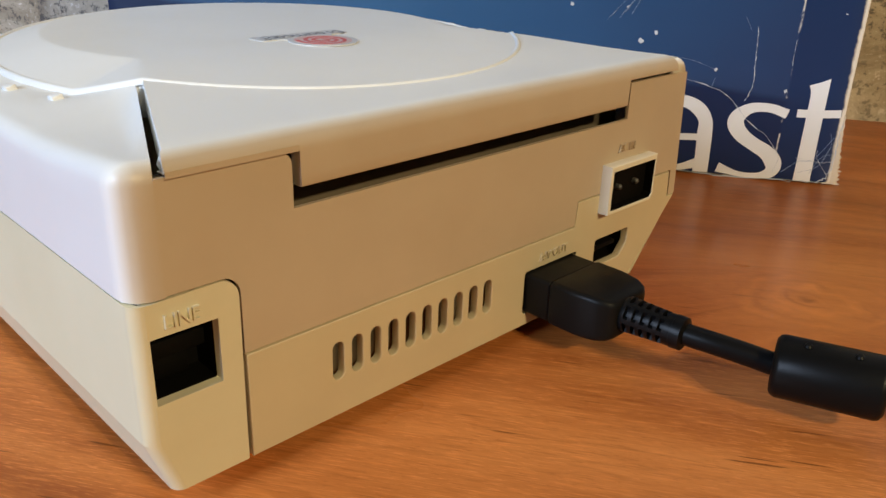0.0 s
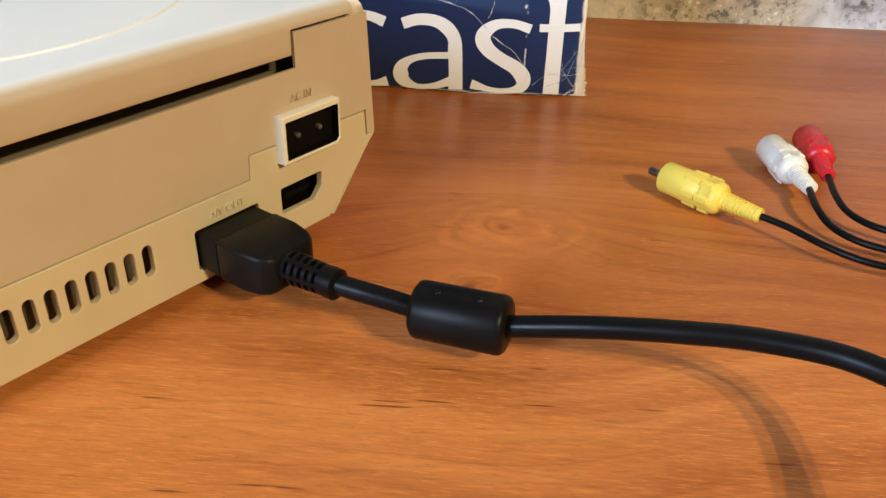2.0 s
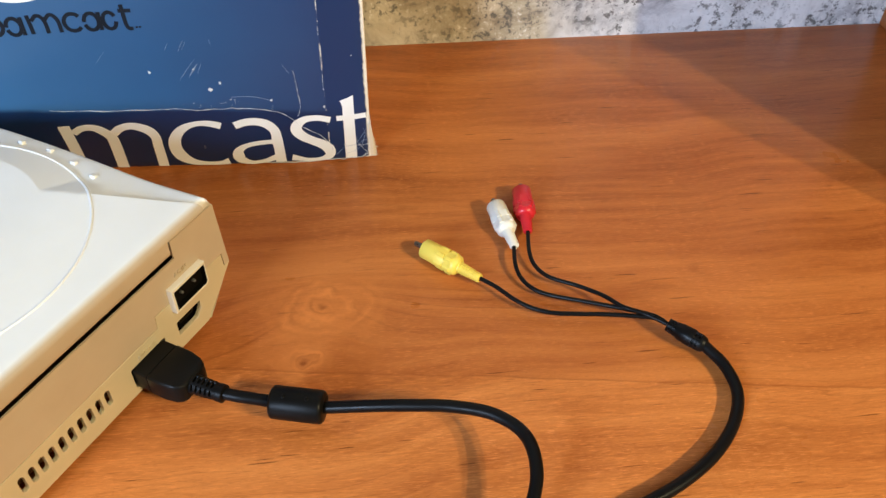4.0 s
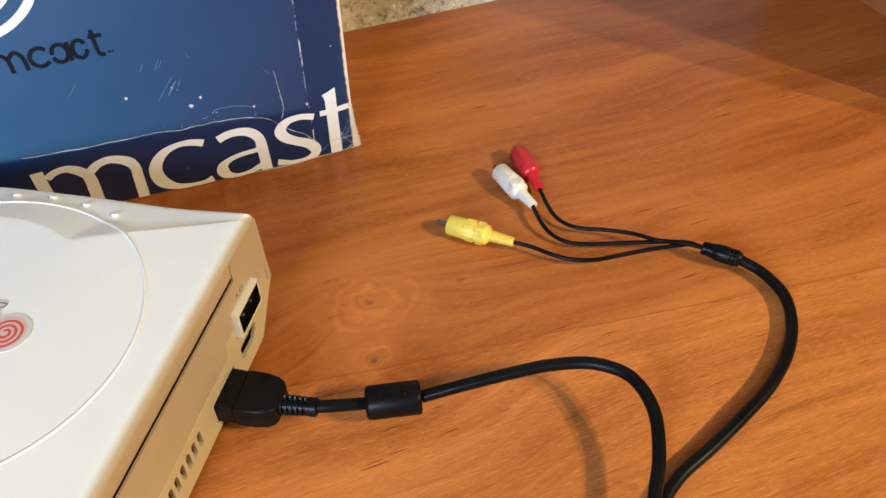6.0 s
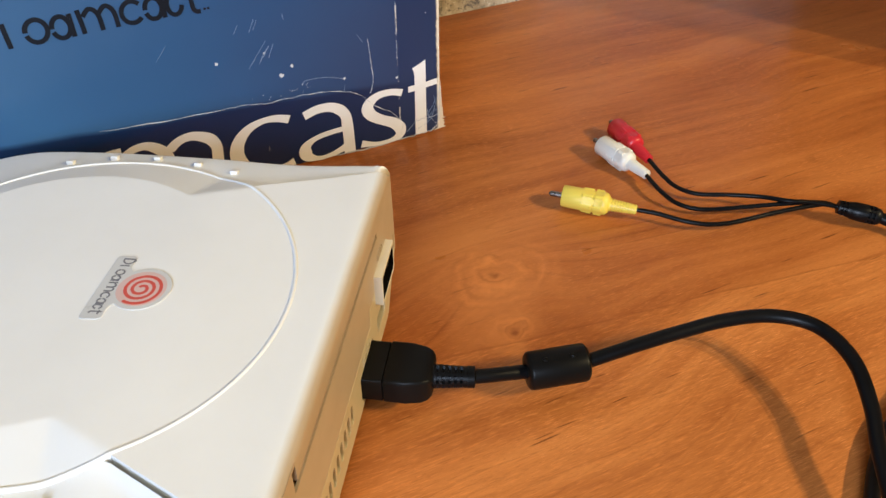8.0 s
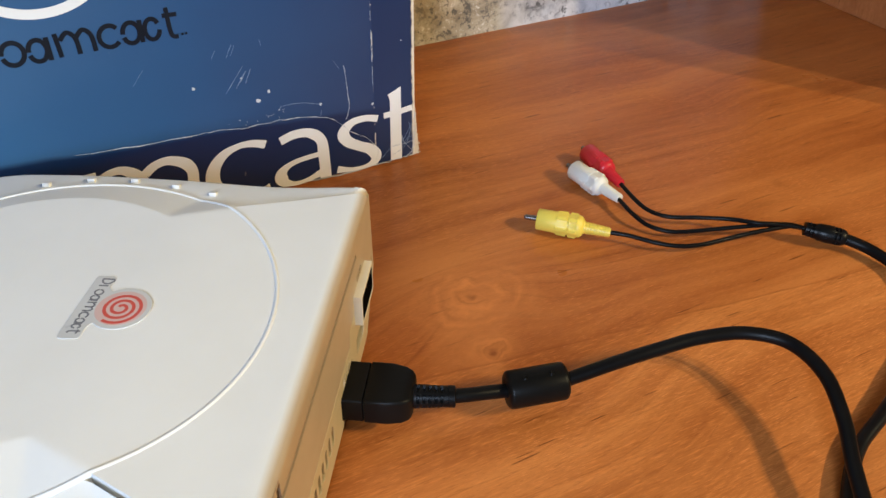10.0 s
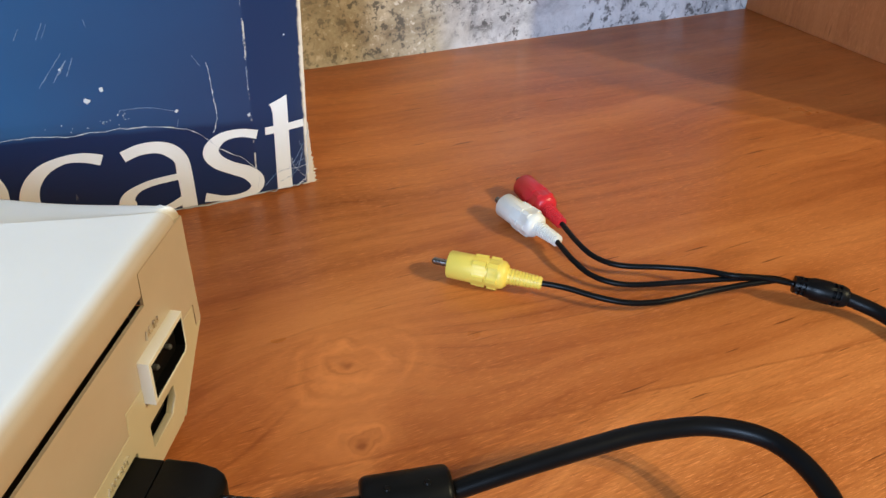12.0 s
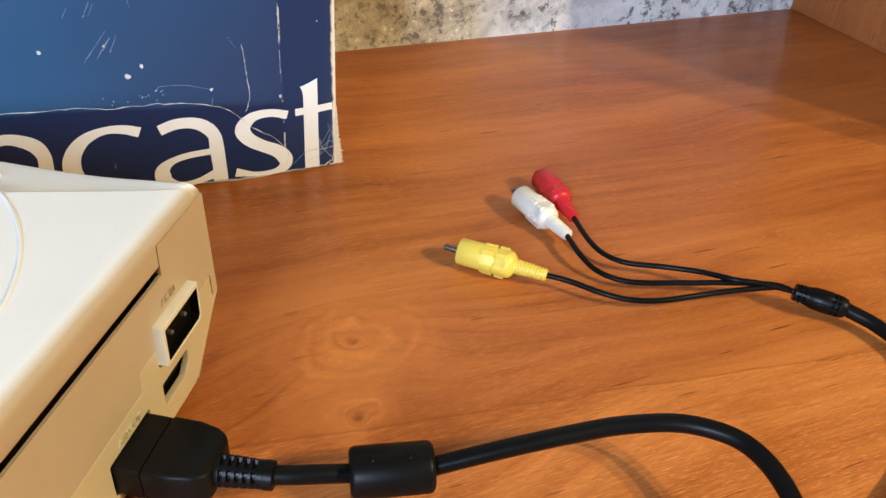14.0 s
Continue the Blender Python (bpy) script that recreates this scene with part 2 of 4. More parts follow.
def painted(name, colour):
    n = Nodes(name, 0.8)
    return n.done(n.mix(n.noise(3.0, 4.0), colour, tuple(c * 0.86 for c in colour)), None, n.noise(180.0, 3.0), 0.15, 0.001)


room_paint = painted("room_paint", (0.055, 0.046, 0.038))
ceiling_paint = painted("ceiling_paint", (0.12, 0.115, 0.11))
floor_boards = wood("floor_boards", (0.17, 0.09, 0.05), (0.13, 0.07, 0.035), (0.08, 0.04, 0.02))


def carton_print():
    """Blue printed card: navy foot band, navy end stripe, paler middle, bare card at worn edges. Local x runs from the seen end, z up."""
    n = Nodes("carton_print", 0.36)
    x, y, z = n.split()
    cloud = n.noise(7.0, 4.0)
    pale = n.grey(n.math("ADD", x, n.math("MULTIPLY", n.math("SUBTRACT", cloud, 0.5), 0.12)), 0.03, 0.30)
    blue = n.ramp(pale, ((0.0, (0.020, 0.047, 0.128)), (0.35, (0.030, 0.088, 0.212)), (0.75, (0.044, 0.126, 0.265)), (1.0, (0.038, 0.105, 0.235))))
    high = n.grey(z, 0.06, 0.20)
    blue = n.mix(n.math("MULTIPLY", high, 0.4), blue, (0.016, 0.055, 0.18))
    wave = n.math("ADD", n.math("MULTIPLY", n.math("SUBTRACT", n.noise(14.0, 3.0, of=n.scaled((1, 0, 0))), 0.5), 0.006), n.math("ADD", 0.0368, n.math("MULTIPLY", x, 0.101)))
    off = n.math("SUBTRACT", z, wave)
    blue = n.mix(n.grey(off, -0.0015, 0.0015, 1.0, 0.0), blue, (0.007, 0.024, 0.082))
    blue = n.mix(n.grey(x, 0.0265, 0.028, 0.85, 0.0), blue, (0.009, 0.030, 0.098))
    fold = n.math("ABSOLUTE", n.math("SUBTRACT", x, n.math("ADD", 0.0272, n.math("MULTIPLY", n.math("SUBTRACT", n.noise(120.0, 4.0, of=n.scaled((0, 0, 1))), 0.5), 0.0012))))
    torn2 = n.math("MULTIPLY", n.grey(fold, 0.0001, 0.0005, 0.9, 0.0), n.grey(n.noise(170.0, 3.0), 0.5, 0.6))
    rub = n.noise(1.0, 5.0, 0.7, of=n.scaled((260, 260, 60), turn=(0, radians(-20), 0)))
    rub = n.math("MULTIPLY", n.grey(rub, 0.68, 0.76, 0.0, 0.8), n.grey(n.noise(17.0, 2.0), 0.52, 0.66))
    wear = n.math("MAXIMUM", torn2, rub)
    edge = n.math("MINIMUM", n.math("MULTIPLY", x, 0.5), z)
    edge = n.grey(n.math("ADD", edge, n.math("MULTIPLY", n.math("SUBTRACT", n.noise(230.0, 4.0), 0.5), 0.0012)), 0.0008, 0.0013, 1.0, 0.0)
    wear = n.math("MAXIMUM", wear, edge)
    colour = n.mix(wear, blue, n.mix(n.noise(300.0), (0.70, 0.64, 0.53), (0.82, 0.78, 0.69)))
    return n.done(colour, n.grey(wear, 0.0, 1.0, 0.33, 0.85), n.math("ADD", n.math("MULTIPLY", wear, -1.0), n.math("MULTIPLY", n.noise(35.0, 4.0), 0.7)), 0.25, 0.0008)


carton = carton_print()
raw_card = plastic("raw_card", (0.72, 0.64, 0.51), (0.58, 0.49, 0.37), 0.85, 500.0, 0.5)


# ---- building helpers ----
def mesh_of(name, bm, mat, smooth=40.0):
    data = bpy.data.meshes.new(name)
    bmesh.ops.recalc_face_normals(bm, faces=bm.faces)
    bm.to_mesh(data)
    bm.free()
    finish(data, mat, smooth)
    return data


def finish(data, mat, smooth):
    data.materials.clear()
    data.materials.append(mat)
    if smooth:
        data.polygons.foreach_set("use_smooth", [True] * len(data.polygons))
        data.set_sharp_from_angle(angle=radians(smooth))


def part(name, bm, mat, parent, label="", smooth=40.0):
    data = bm if isinstance(bm, bpy.types.Mesh) else mesh_of(name, bm, mat, smooth)
    ob = new(name, data)
    ob.parent = parent
    if label:
        ob["label"] = label
    return ob


def box_bm(lo, hi, bevel=0.0, segments=2):
    bm = bmesh.new()
    bmesh.ops.create_cube(bm, size=1.0, matrix=Matrix.LocRotScale([(a + b) / 2 for a, b in zip(lo, hi)], None, [b - a for a, b in zip(lo, hi)]))
    if bevel:
        bmesh.ops.bevel(bm, geom=bm.edges[:], offset=bevel, segments=segments, affect="EDGES", profile=0.5)
    return bm


def loft(rows, closed=False, cap=False, bm=None):
    """Quads between rows of points."""
    bm = bm or bmesh.new()
    verts = [[bm.verts.new(p) for p in row] for row in rows]
    for one, two in zip(verts, verts[1:]):
        last = len(one) if closed else len(one) - 1
        for i in range(last):
            j = (i + 1) % len(one)
            bm.faces.new((one[i], one[j], two[j], two[i]))
    if cap:
        bm.faces.new(verts[0])
        bm.faces.new(verts[-1])
    return bm


def lathe(profile, sides=28, bm=None):
    """A turned solid along local x from (place, radius) pairs; a third number raises six pads round it."""
    rows = []
    for s, r, *pads in profile:
        row = []
        for k in range(sides):
            t = 2 * math.pi * k / sides
            q = r + (pads[0] if pads and math.cos(6 * t) > 0.05 else 0.0)
            row.append((s, q * math.cos(t), q * math.sin(t)))
        rows.append(row)
    return loft(rows, True, True, bm)


def smooth_path(points, steps=10):
    """Catmull-Rom points through the given ones."""
    pts = [Vector(p) for p in points]
    pts = [2 * pts[0] - pts[1]] + pts + [2 * pts[-1] - pts[-2]]
    out = []
    for i in range(len(pts) - 3):
        a, b, c, d = pts[i : i + 4]
        for k in range(steps):
            t = k / steps
            out.append(0.5 * (2 * b + (c - a) * t + (2 * a - 5 * b + 4 * c - d) * t * t + (3 * b - a - 3 * c + d) * t**3))
    return out + [pts[-2]]


def tube(points, radius, sides=14):
    """A round cord along a path."""
    rows, side = [], None
    for i, p in enumerate(points):
        ahead = (points[min(i + 1, len(points) - 1)] - points[max(i - 1, 0)]).normalized()
        side = (side or ahead.orthogonal())
        side = (side - ahead * side.dot(ahead)).normalized()
        up = ahead.cross(side)
        rows.append([p + radius * (math.cos(2 * math.pi * k / sides) * side + math.sin(2 * math.pi * k / sides) * up) for k in range(sides)])
    return loft(rows, True, True)


def along(start, end, up=(0, 0, 1)):
    """A pose at start whose x axis points at end."""
    x = (Vector(end) - Vector(start)).normalized()
    y = Vector(up).cross(x).normalized()
    m = Matrix((x, y, x.cross(y))).transposed().to_4x4()
    m.translation = start
    return m


def plate(name, loops, depth, mat, bevel=0.0, m=None, smooth=40.0):
    """A flat plate in the local xy plane, the first loop its rim and the others holes."""
    curve = bpy.data.curves.new(name, "CURVE")
    curve.dimensions, curve.fill_mode, curve.extrude = "2D", "BOTH", depth / 2 - bevel
    curve.bevel_depth, curve.bevel_resolution, curve.offset = bevel, 2, -bevel
    for loop in loops:
        spline = curve.splines.new("POLY")
        spline.points.add(len(loop) - 1)
        for p, (x, y) in zip(spline.points, loop):
            p.co = (x, y, 0, 1)
        spline.use_cyclic_u = True
    ob = bpy.data.objects.new(name, curve)
    scene.collection.objects.link(ob)
    data = bpy.data.meshes.new_from_object(ob.evaluated_get(bpy.context.evaluated_depsgraph_get()))
    bpy.data.objects.remove(ob)
    bpy.data.curves.remove(curve)
    data.name = name
    if m is not None:
        data.transform(m)
    finish(data, mat, smooth)
    return data


def lettering(name, text, size, depth, mat, m):
    curve = bpy.data.curves.new(name, "FONT")
    curve.body, curve.size, curve.extrude, curve.align_x = text, size, depth, "LEFT"
    ob = bpy.data.objects.new(name, curve)
    scene.collection.objects.link(ob)
    data = bpy.data.meshes.new_from_object(ob.evaluated_get(bpy.context.evaluated_depsgraph_get()))
    bpy.data.objects.remove(ob)
    bpy.data.curves.remove(curve)
    data.name = name
    data.transform(m)
    finish(data, mat, 30.0)
    return data


def rounded(x0, y0, x1, y1, r, steps=5):
    out = []
    for cx, cy, a in ((x1 - r, y1 - r, 0), (x0 + r, y1 - r, 90), (x0 + r, y0 + r, 180), (x1 - r, y0 + r, 270)):
        for k in range(steps + 1):
            t = radians(a + 90 * k / steps)
            out.append((cx + r * math.cos(t), cy + r * math.sin(t)))
    return out


def oval(cx, cy, rx, ry, steps=40, a0=0.0, a1=360.0):
    return [(cx + rx * math.cos(radians(a0 + (a1 - a0) * k / steps)), cy + ry * math.sin(radians(a0 + (a1 - a0) * k / steps))) for k in range(steps if a1 - a0 >= 360 else steps + 1)]


def ribbon(points):
    """The outline of a line of changing width through (x, y, width)."""
    pts = smooth_path(points, 6)
    left, right = [], []
    for i, p in enumerate(pts):
        d = (pts[min(i + 1, len(pts) - 1)] - pts[max(i - 1, 0)]).xy.normalized()
        n = Vector((-d.y, d.x)) * p.z / 2
        left.append(tuple(p.xy + n))
        right.append(tuple(p.xy - n))
    return left + right[::-1]


def wordmark_lines():
    """Open lines of a wordmark, its letters as rings, arches and bars, 0.1 wide."""
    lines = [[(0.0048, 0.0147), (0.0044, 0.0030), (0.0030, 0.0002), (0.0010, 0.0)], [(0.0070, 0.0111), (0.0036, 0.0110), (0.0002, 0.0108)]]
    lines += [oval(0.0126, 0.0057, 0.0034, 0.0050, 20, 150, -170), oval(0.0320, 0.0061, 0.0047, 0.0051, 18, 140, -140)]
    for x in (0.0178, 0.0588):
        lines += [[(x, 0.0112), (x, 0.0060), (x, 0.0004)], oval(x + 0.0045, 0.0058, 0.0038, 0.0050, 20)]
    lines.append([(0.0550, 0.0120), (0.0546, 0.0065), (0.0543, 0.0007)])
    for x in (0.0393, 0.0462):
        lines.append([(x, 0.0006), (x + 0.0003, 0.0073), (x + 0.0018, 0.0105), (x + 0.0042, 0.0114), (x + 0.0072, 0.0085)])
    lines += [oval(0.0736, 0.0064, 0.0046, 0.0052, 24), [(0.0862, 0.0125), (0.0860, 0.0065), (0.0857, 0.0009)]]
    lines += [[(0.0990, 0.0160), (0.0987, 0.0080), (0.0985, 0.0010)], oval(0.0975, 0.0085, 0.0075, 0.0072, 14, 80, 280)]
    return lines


# ---- the setting ----
def slab(name, lo, hi, mat, m=DESK, bevel=0.0):
    ob = new(name, mesh_of(name, box_bm(lo, hi, bevel), mat, 30.0))
    ob.matrix_world = m
    return ob


tagged(slab("desk_top", (-0.9, 0.0, -0.025), (1.9, 0.68, 0.0), desk_wood, bevel=0.001), "reddish brown wood-print desk top with knots", "desk", kind="structure")
tagged(slab("desk_side_panel", (-0.018, 0.001, 0.0), (0.0, 0.377, 0.9), panel_wood, bevel=0.0008), "upright light brown wood-print panel closing the desk's end", "panel", kind="structure")
tagged(slab("wall_back", (-0.95, -0.12, -0.75), (3.9, 0.0, 1.85), wallpaper), "wall with grey and cream stone-pattern wallpaper", "wall", kind="structure")
tagged(slab("floor", (-0.95, -0.1, -0.85), (3.9, 2.1, -0.75), floor_boards), "brown wooden floor", "floor", kind="structure")
tagged(slab("ceiling", (-0.95, -0.1, 1.85), (3.9, 2.1, 1.95), ceiling_paint), "plain dark grey ceiling", "ceiling", kind="structure")
tagged(slab("wall_right", (-1.05, -0.1, -0.75), (-0.95, 2.1, 1.85), room_paint), "plain dark beige room wall", "wall", kind="structure")
tagged(slab("wall_left", (3.9, -0.1, -0.75), (4.0, 2.1, 1.85), room_paint), "plain dark beige room wall", "wall", kind="structure")
# the front wall, round a window opening
bm = bmesh.new()
for lo, hi in (((-0.95, 2.0, -0.75), (1.23, 2.1, 1.85)), ((1.98, 2.0, -0.75), (3.9, 2.1, 1.85)), ((1.23, 2.0, -0.75), (1.98, 2.1, 0.40)), ((1.23, 2.0, 1.30), (1.98, 2.1, 1.85))):
    bmesh.ops.create_cube(bm, size=1.0, matrix=Matrix.LocRotScale([(a + b) / 2 for a, b in zip(lo, hi)], None, [b - a for a, b in zip(lo, hi)]))
wall_front = new("wall_front", mesh_of("wall_front", bm, room_paint, 30.0))
wall_front.matrix_world = DESK
tagged(wall_front, "plain dark beige room wall with a window opening", "wall", kind="structure")

# ---- the console ----
CX, CY, RING = 0.0950, 0.0970, 0.0797
TOP = 0.0790
GAP = 0.0010
SLIT = 0.0017
LIP = 0.0008
WIDE, DEEP = 0.1915, 0.195


def smoothstep(a, b, v):
    t = min(1.0, max(0.0, (v - a) / (b - a)))
    return t * t * (3 - 2 * t)


def wedge(y):
    """Half the width of the flat rear part of the lid at depth y."""
    return 0.0862 - y * 0.43


def crown(y):
    """The lid's height along its middle: it falls a little towards the rear edge."""
    return TOP - 0.0030 * (1.0 - smoothstep(0.0, 0.07, y))


def lid_height(x, y):
    cone = max(0.0, math.hypot(x - CX, y - 0.105) - 0.0635)
    line = max(0.0, (abs(x - CX) - wedge(y)) * 0.91)
    if y > 0.0730:
        line = 1.0
    return crown(y) - 0.25 * min(cone, line * 1.3)


def shell_height(x, y):
    base = 0.0750 - 0.0028 * smoothstep(0.0, 0.11, y)
    lean = 0.16 * smoothstep(0.0, 0.06, y)
    return base - lean * (math.hypot(x - CX, y - CY) - 0.0915)


def rise(x, y, bx, by):
    """How far the body swells up to meet the lid's border point (bx, by)."""
    near = max(0.0, 1.0 - math.hypot(x - bx, y - by) / 0.013)
    return near * near * (lid_height(bx, by) - 0.0007 - shell_height(bx, by))


def meeting(side, r):
    """The angle at which the round lid border meets the slanted one."""
    for k in range(4000):
        t = math.pi / 2 * k / 4000
        if r * math.cos(t) <= wedge(CY - r * math.sin(t)) + (r - RING):
            return math.pi + t if side < 0 else -t
    return math.pi + 0.57 if side < 0 else -0.57


def pinch(x, z):
    """The side walls' lean: a large chamfer under one side, a small one under the other."""
    if x < CX:
        cut = 0.0045 * max(0.0, (0.018 - z) / 0.013)
        return x + cut * (CX - x) / CX
    cut = 0.0210 * max(0.0, (0.029 - z) / 0.024) + 0.0035 * max(0.0, (z - 0.03) / 0.042)
    return x - cut * (x - CX) / CX


def outline(rear=0.005, front=0.045, n=10, slits=True):
    """The console's rim from the rear at low x round the front to the rear at high x."""
    out = []
    for cx, cy, r, a in ((rear, rear, rear, 270), (front, DEEP - front, front, 180), (WIDE - front, DEEP - front, front, 90), (WIDE - 0.0018, 0.0018, 0.0018, 0)):
        for k in range(n + 1):
            t = radians(a - 90 * k / n)
            out.append(Vector((cx + r * math.cos(t), cy + r * math.sin(t))))
    slit = CX - wedge(0.0) - SLIT
    if slits:
        out = [Vector((slit, 0.0))] + out + [Vector((2 * CX - slit, 0.0))]
        out[0].y = out[1].y = -0.0001
        out[-1].y = out[-2].y = 0.0012
    dense = []
    for a, b in zip(out, out[1:]):
        steps = max(1, round((b - a).length / 0.004))
        dense += [a.lerp(b, k / steps) for k in range(steps)]
    return dense + [out[-1]]


def base_top(p):
    return 0.0486 if p.x < 0.05 and p.y < 0.12 else 0.0306


def shell_walls(bottom, top, pick, rim):
    """Wall strips between two heights over the stretch of rim that pick() takes."""
    cols = [p for p in rim if pick(p)]
    heights = [bottom + (top - bottom) * k / 8 for k in range(9)]
    if bottom < 0.01:
        heights = sorted(set(heights + [0.018, 0.029]))
        heights = [h for h in heights if h <= top]
    return [[(pinch(p.x, z), p.y, z) for p in cols] for z in heights]


console = tagged(new("game_console"), "white and yellowed plastic game console seen from its rear", "game console")
rim = outline()

# lower shell
rows = shell_walls(0.0050, 0.0306, lambda p: not (p.x < 0.05 and p.y < 0.1195), rim)
bm = loft([[(CX, CY, 0.0050)] * len(rows[0])] + rows)
bmesh.ops.remove_doubles(bm, verts=bm.verts, dist=1e-6)
part("lower_shell", bm, modem_cream, console, "yellowed plastic lower shell", 14.0)
# modem cover
rows = shell_walls(0.0050, 0.0486, lambda p: p.x < 0.05 and p.y < 0.12, outline(0.0026, slits=False))
low, high = rows[0], rows[-1]
bm = loft([[(0.03, p[1] + 0.004, 0.0050) for p in low]] + rows + [[(p[0] + 0.0015, p[1], p[2]) for p in high]])
modem = part("modem_cover", bm, modem_cream, console, "yellowed plastic modem cover with a line socket", 14.0)


def upper_shell():
    rows = []
    cols = [p for p in rim]
    # the inner border: along the slanted lid edge, round the ring, and back
    t0, t1 = meeting(-1, RING + GAP), meeting(1, RING + GAP)
    y_meet = CY + (RING + GAP) * math.sin(t0)
    left = [(CX - wedge(y) - SLIT, y) for y in [0.0038 + (y_meet - 0.0045) * k / 12 for k in range(13)]]
    ring = [(CX + (RING + GAP) * math.cos(t), CY + (RING + GAP) * math.sin(t)) for t in [t0 + (t1 - t0) * k / 90 for k in range(91)]]
    right = [(2 * CX - x, y) for x, y in left[::-1]]
    inner = [Vector(p) for p in left + ring + right]
    size = [0.0]
    for a, b in zip(inner, inner[1:]):
        size.append(size[-1] + (b - a).length)
    size2 = [0.0]
    for a, b in zip(cols, cols[1:]):
        size2.append(size2[-1] + (b - a).length)
    n = 200

    def sample(pts, size, u):
        want = u * size[-1]
        for i in range(len(pts) - 1):
            if size[i + 1] >= want - 1e-12:
                span = size[i + 1] - size[i]
                return pts[i].lerp(pts[i + 1], (want - size[i]) / span if span else 0.0)
        return pts[-1]

    # angles pair the two borders so that the strips run outwards
    outer = [sample(cols, size2, k / n) for k in range(n + 1)]
    pairs = []
    for p in outer:
        t = math.atan2(p.y - CY, p.x - CX)
        t = t if t > -math.pi / 2 else t + 2 * math.pi
        pairs.append(t)
    mid = []
    fine = [sample(inner, size, j / 900) for j in range(901)]
    angle = []
    for q in fine:
        t = math.atan2(q.y - CY, q.x - CX)
        angle.append(t if t > -math.pi / 2 else t + 2 * math.pi)
    j = 0
    for t in pairs:
        while j < 900 and angle[j] > t:
            j += 1
        mid.append(fine[j])
    mid[0], mid[-1] = inner[0], inner[-1]
    table = []
    for i, (b, a) in enumerate(zip(outer, mid)):
        tangent = (outer[min(i + 1, n)] - outer[max(i - 1, 0)]).normalized()
        inward = Vector((tangent.y, -tangent.x))
        if i == 0 or i == n:
            inward = Vector((0.43 if i == 0 else -0.43, 1))
        r = 0.0038
        edge = b + inward * r
        top = shell_height(edge.x, edge.y) + rise(edge.x, edge.y, a.x, a.y)
        bottom = base_top(b) + 0.0003
        col = []
        for k in range(7):
            z = bottom + (top - r - bottom) * k / 6
            col.append((pinch(b.x, z), b.y, z))
        for k in range(1, 6):
            f = radians(90 * k / 5)
            q = b + inward * (r - r * math.cos(f))
            col.append((pinch(q.x, top), q.y, top - r + r * math.sin(f)))
        for k in range(1, 13):
            q = edge.lerp(a, k / 12)
            col.append((pinch(q.x, 0.07), q.y, shell_height(q.x, q.y) + rise(q.x, q.y, a.x, a.y)))
        z = col[-1][2]
        col.append((col[-1][0], col[-1][1], z - 0.012))
        table.append(col)
    bm = loft(table)
    return bm


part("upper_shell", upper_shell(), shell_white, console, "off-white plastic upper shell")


def lid_mesh():
    bm = bmesh.new()
    rows = []
    n = 240
    for r in [RING * f for f in [k / 110 for k in range(111)]]:
        rows.append([(CX + r * math.cos(2 * math.pi * k / n), CY + r * math.sin(2 * math.pi * k / n)) for k in range(n)])
    grid = [[(x, y, lid_height(x, y)) for x, y in row] for row in rows]
    grid.append([(CX + (p[0] - CX) * 1.004, CY + (p[1] - CY) * 1.004, p[2] - 0.0008) for p in grid[-1]])
    grid.append([(p[0], p[1], p[2] - 0.008) for p in grid[-1]])
    loft(grid, True, False, bm)
    bmesh.ops.remove_doubles(bm, verts=bm.verts, dist=1e-7)
    # the flat rear part with its rounded edge and stepped skirt
    edge = CX - wedge(0.0)
    far = 2 * CX - edge
    xs = [edge + 0.0003, edge + 0.001]
    xs += [edge + 0.001 + (0.0377 - edge - 0.001) * k / 8 for k in range(1, 9)]
    xs += [0.0379 + (0.1544 - 0.0379) * k / 48 for k in range(49)]
    xs += [0.1546 + (far - 0.001 - 0.1546) * k / 8 for k in range(9)] + [far - 0.0003]
    t0, t1 = meeting(-1, RING), meeting(1, RING) + 2 * math.pi
    low = [(CX + RING * math.cos(t), CY + RING * math.sin(t)) for t in [t0 + (t1 - t0) * k / (len(xs) - 1) for k in range(len(xs))]]
    table = []
    r = 0.0042
    for x, (ax, ay) in zip(xs, low):
        spread = (x - CX) / (far - CX)
        col = []
        for k in range(9):
            f = k / 8
            y = ay + (r - LIP - ay) * f
            col.append((ax + (CX + spread * wedge(r) - ax) * f, y, crown(y) + 0.0001))
        for k in range(1, 9):
            f = radians(90 * k / 8)
            y = r - LIP - r * math.sin(f)
            col.append((CX + spread * wedge(max(0.0, y)), y, crown(0.0) - r + r * math.cos(f)))
        end = 0.0642 if 0.0378 < x < 0.1545 else (0.0727 if x < 0.1 else 0.0717)
        for k in range(1, 4):
            col.append((x, -LIP, crown(0.0) - r + (end + 0.0004 - crown(0.0) + r) * k / 3))
        col += [(x, 0.0002 - LIP, end), (x, 0.0006 - LIP, end - 0.0001), (x, 0.0024, end - 0.0001)]
        table.append(col)
    loft(table, False, False, bm)
    for col in (table[0], table[-1]):
        x = col[-1][0]
        ends = col[8:-1] + [(col[8][0], 0.0060, col[-1][2])]
        bm.faces.new([bm.verts.new(p) for p in ends])
        skirt = [bm.verts.new(p) for p in col[:10]]
        foot = [bm.verts.new((p[0], p[1], p[2] - 0.007)) for p in col[:10]]
        for i in range(9):
            bm.faces.new((skirt[i], skirt[i + 1], foot[i + 1], foot[i]))
    return bm


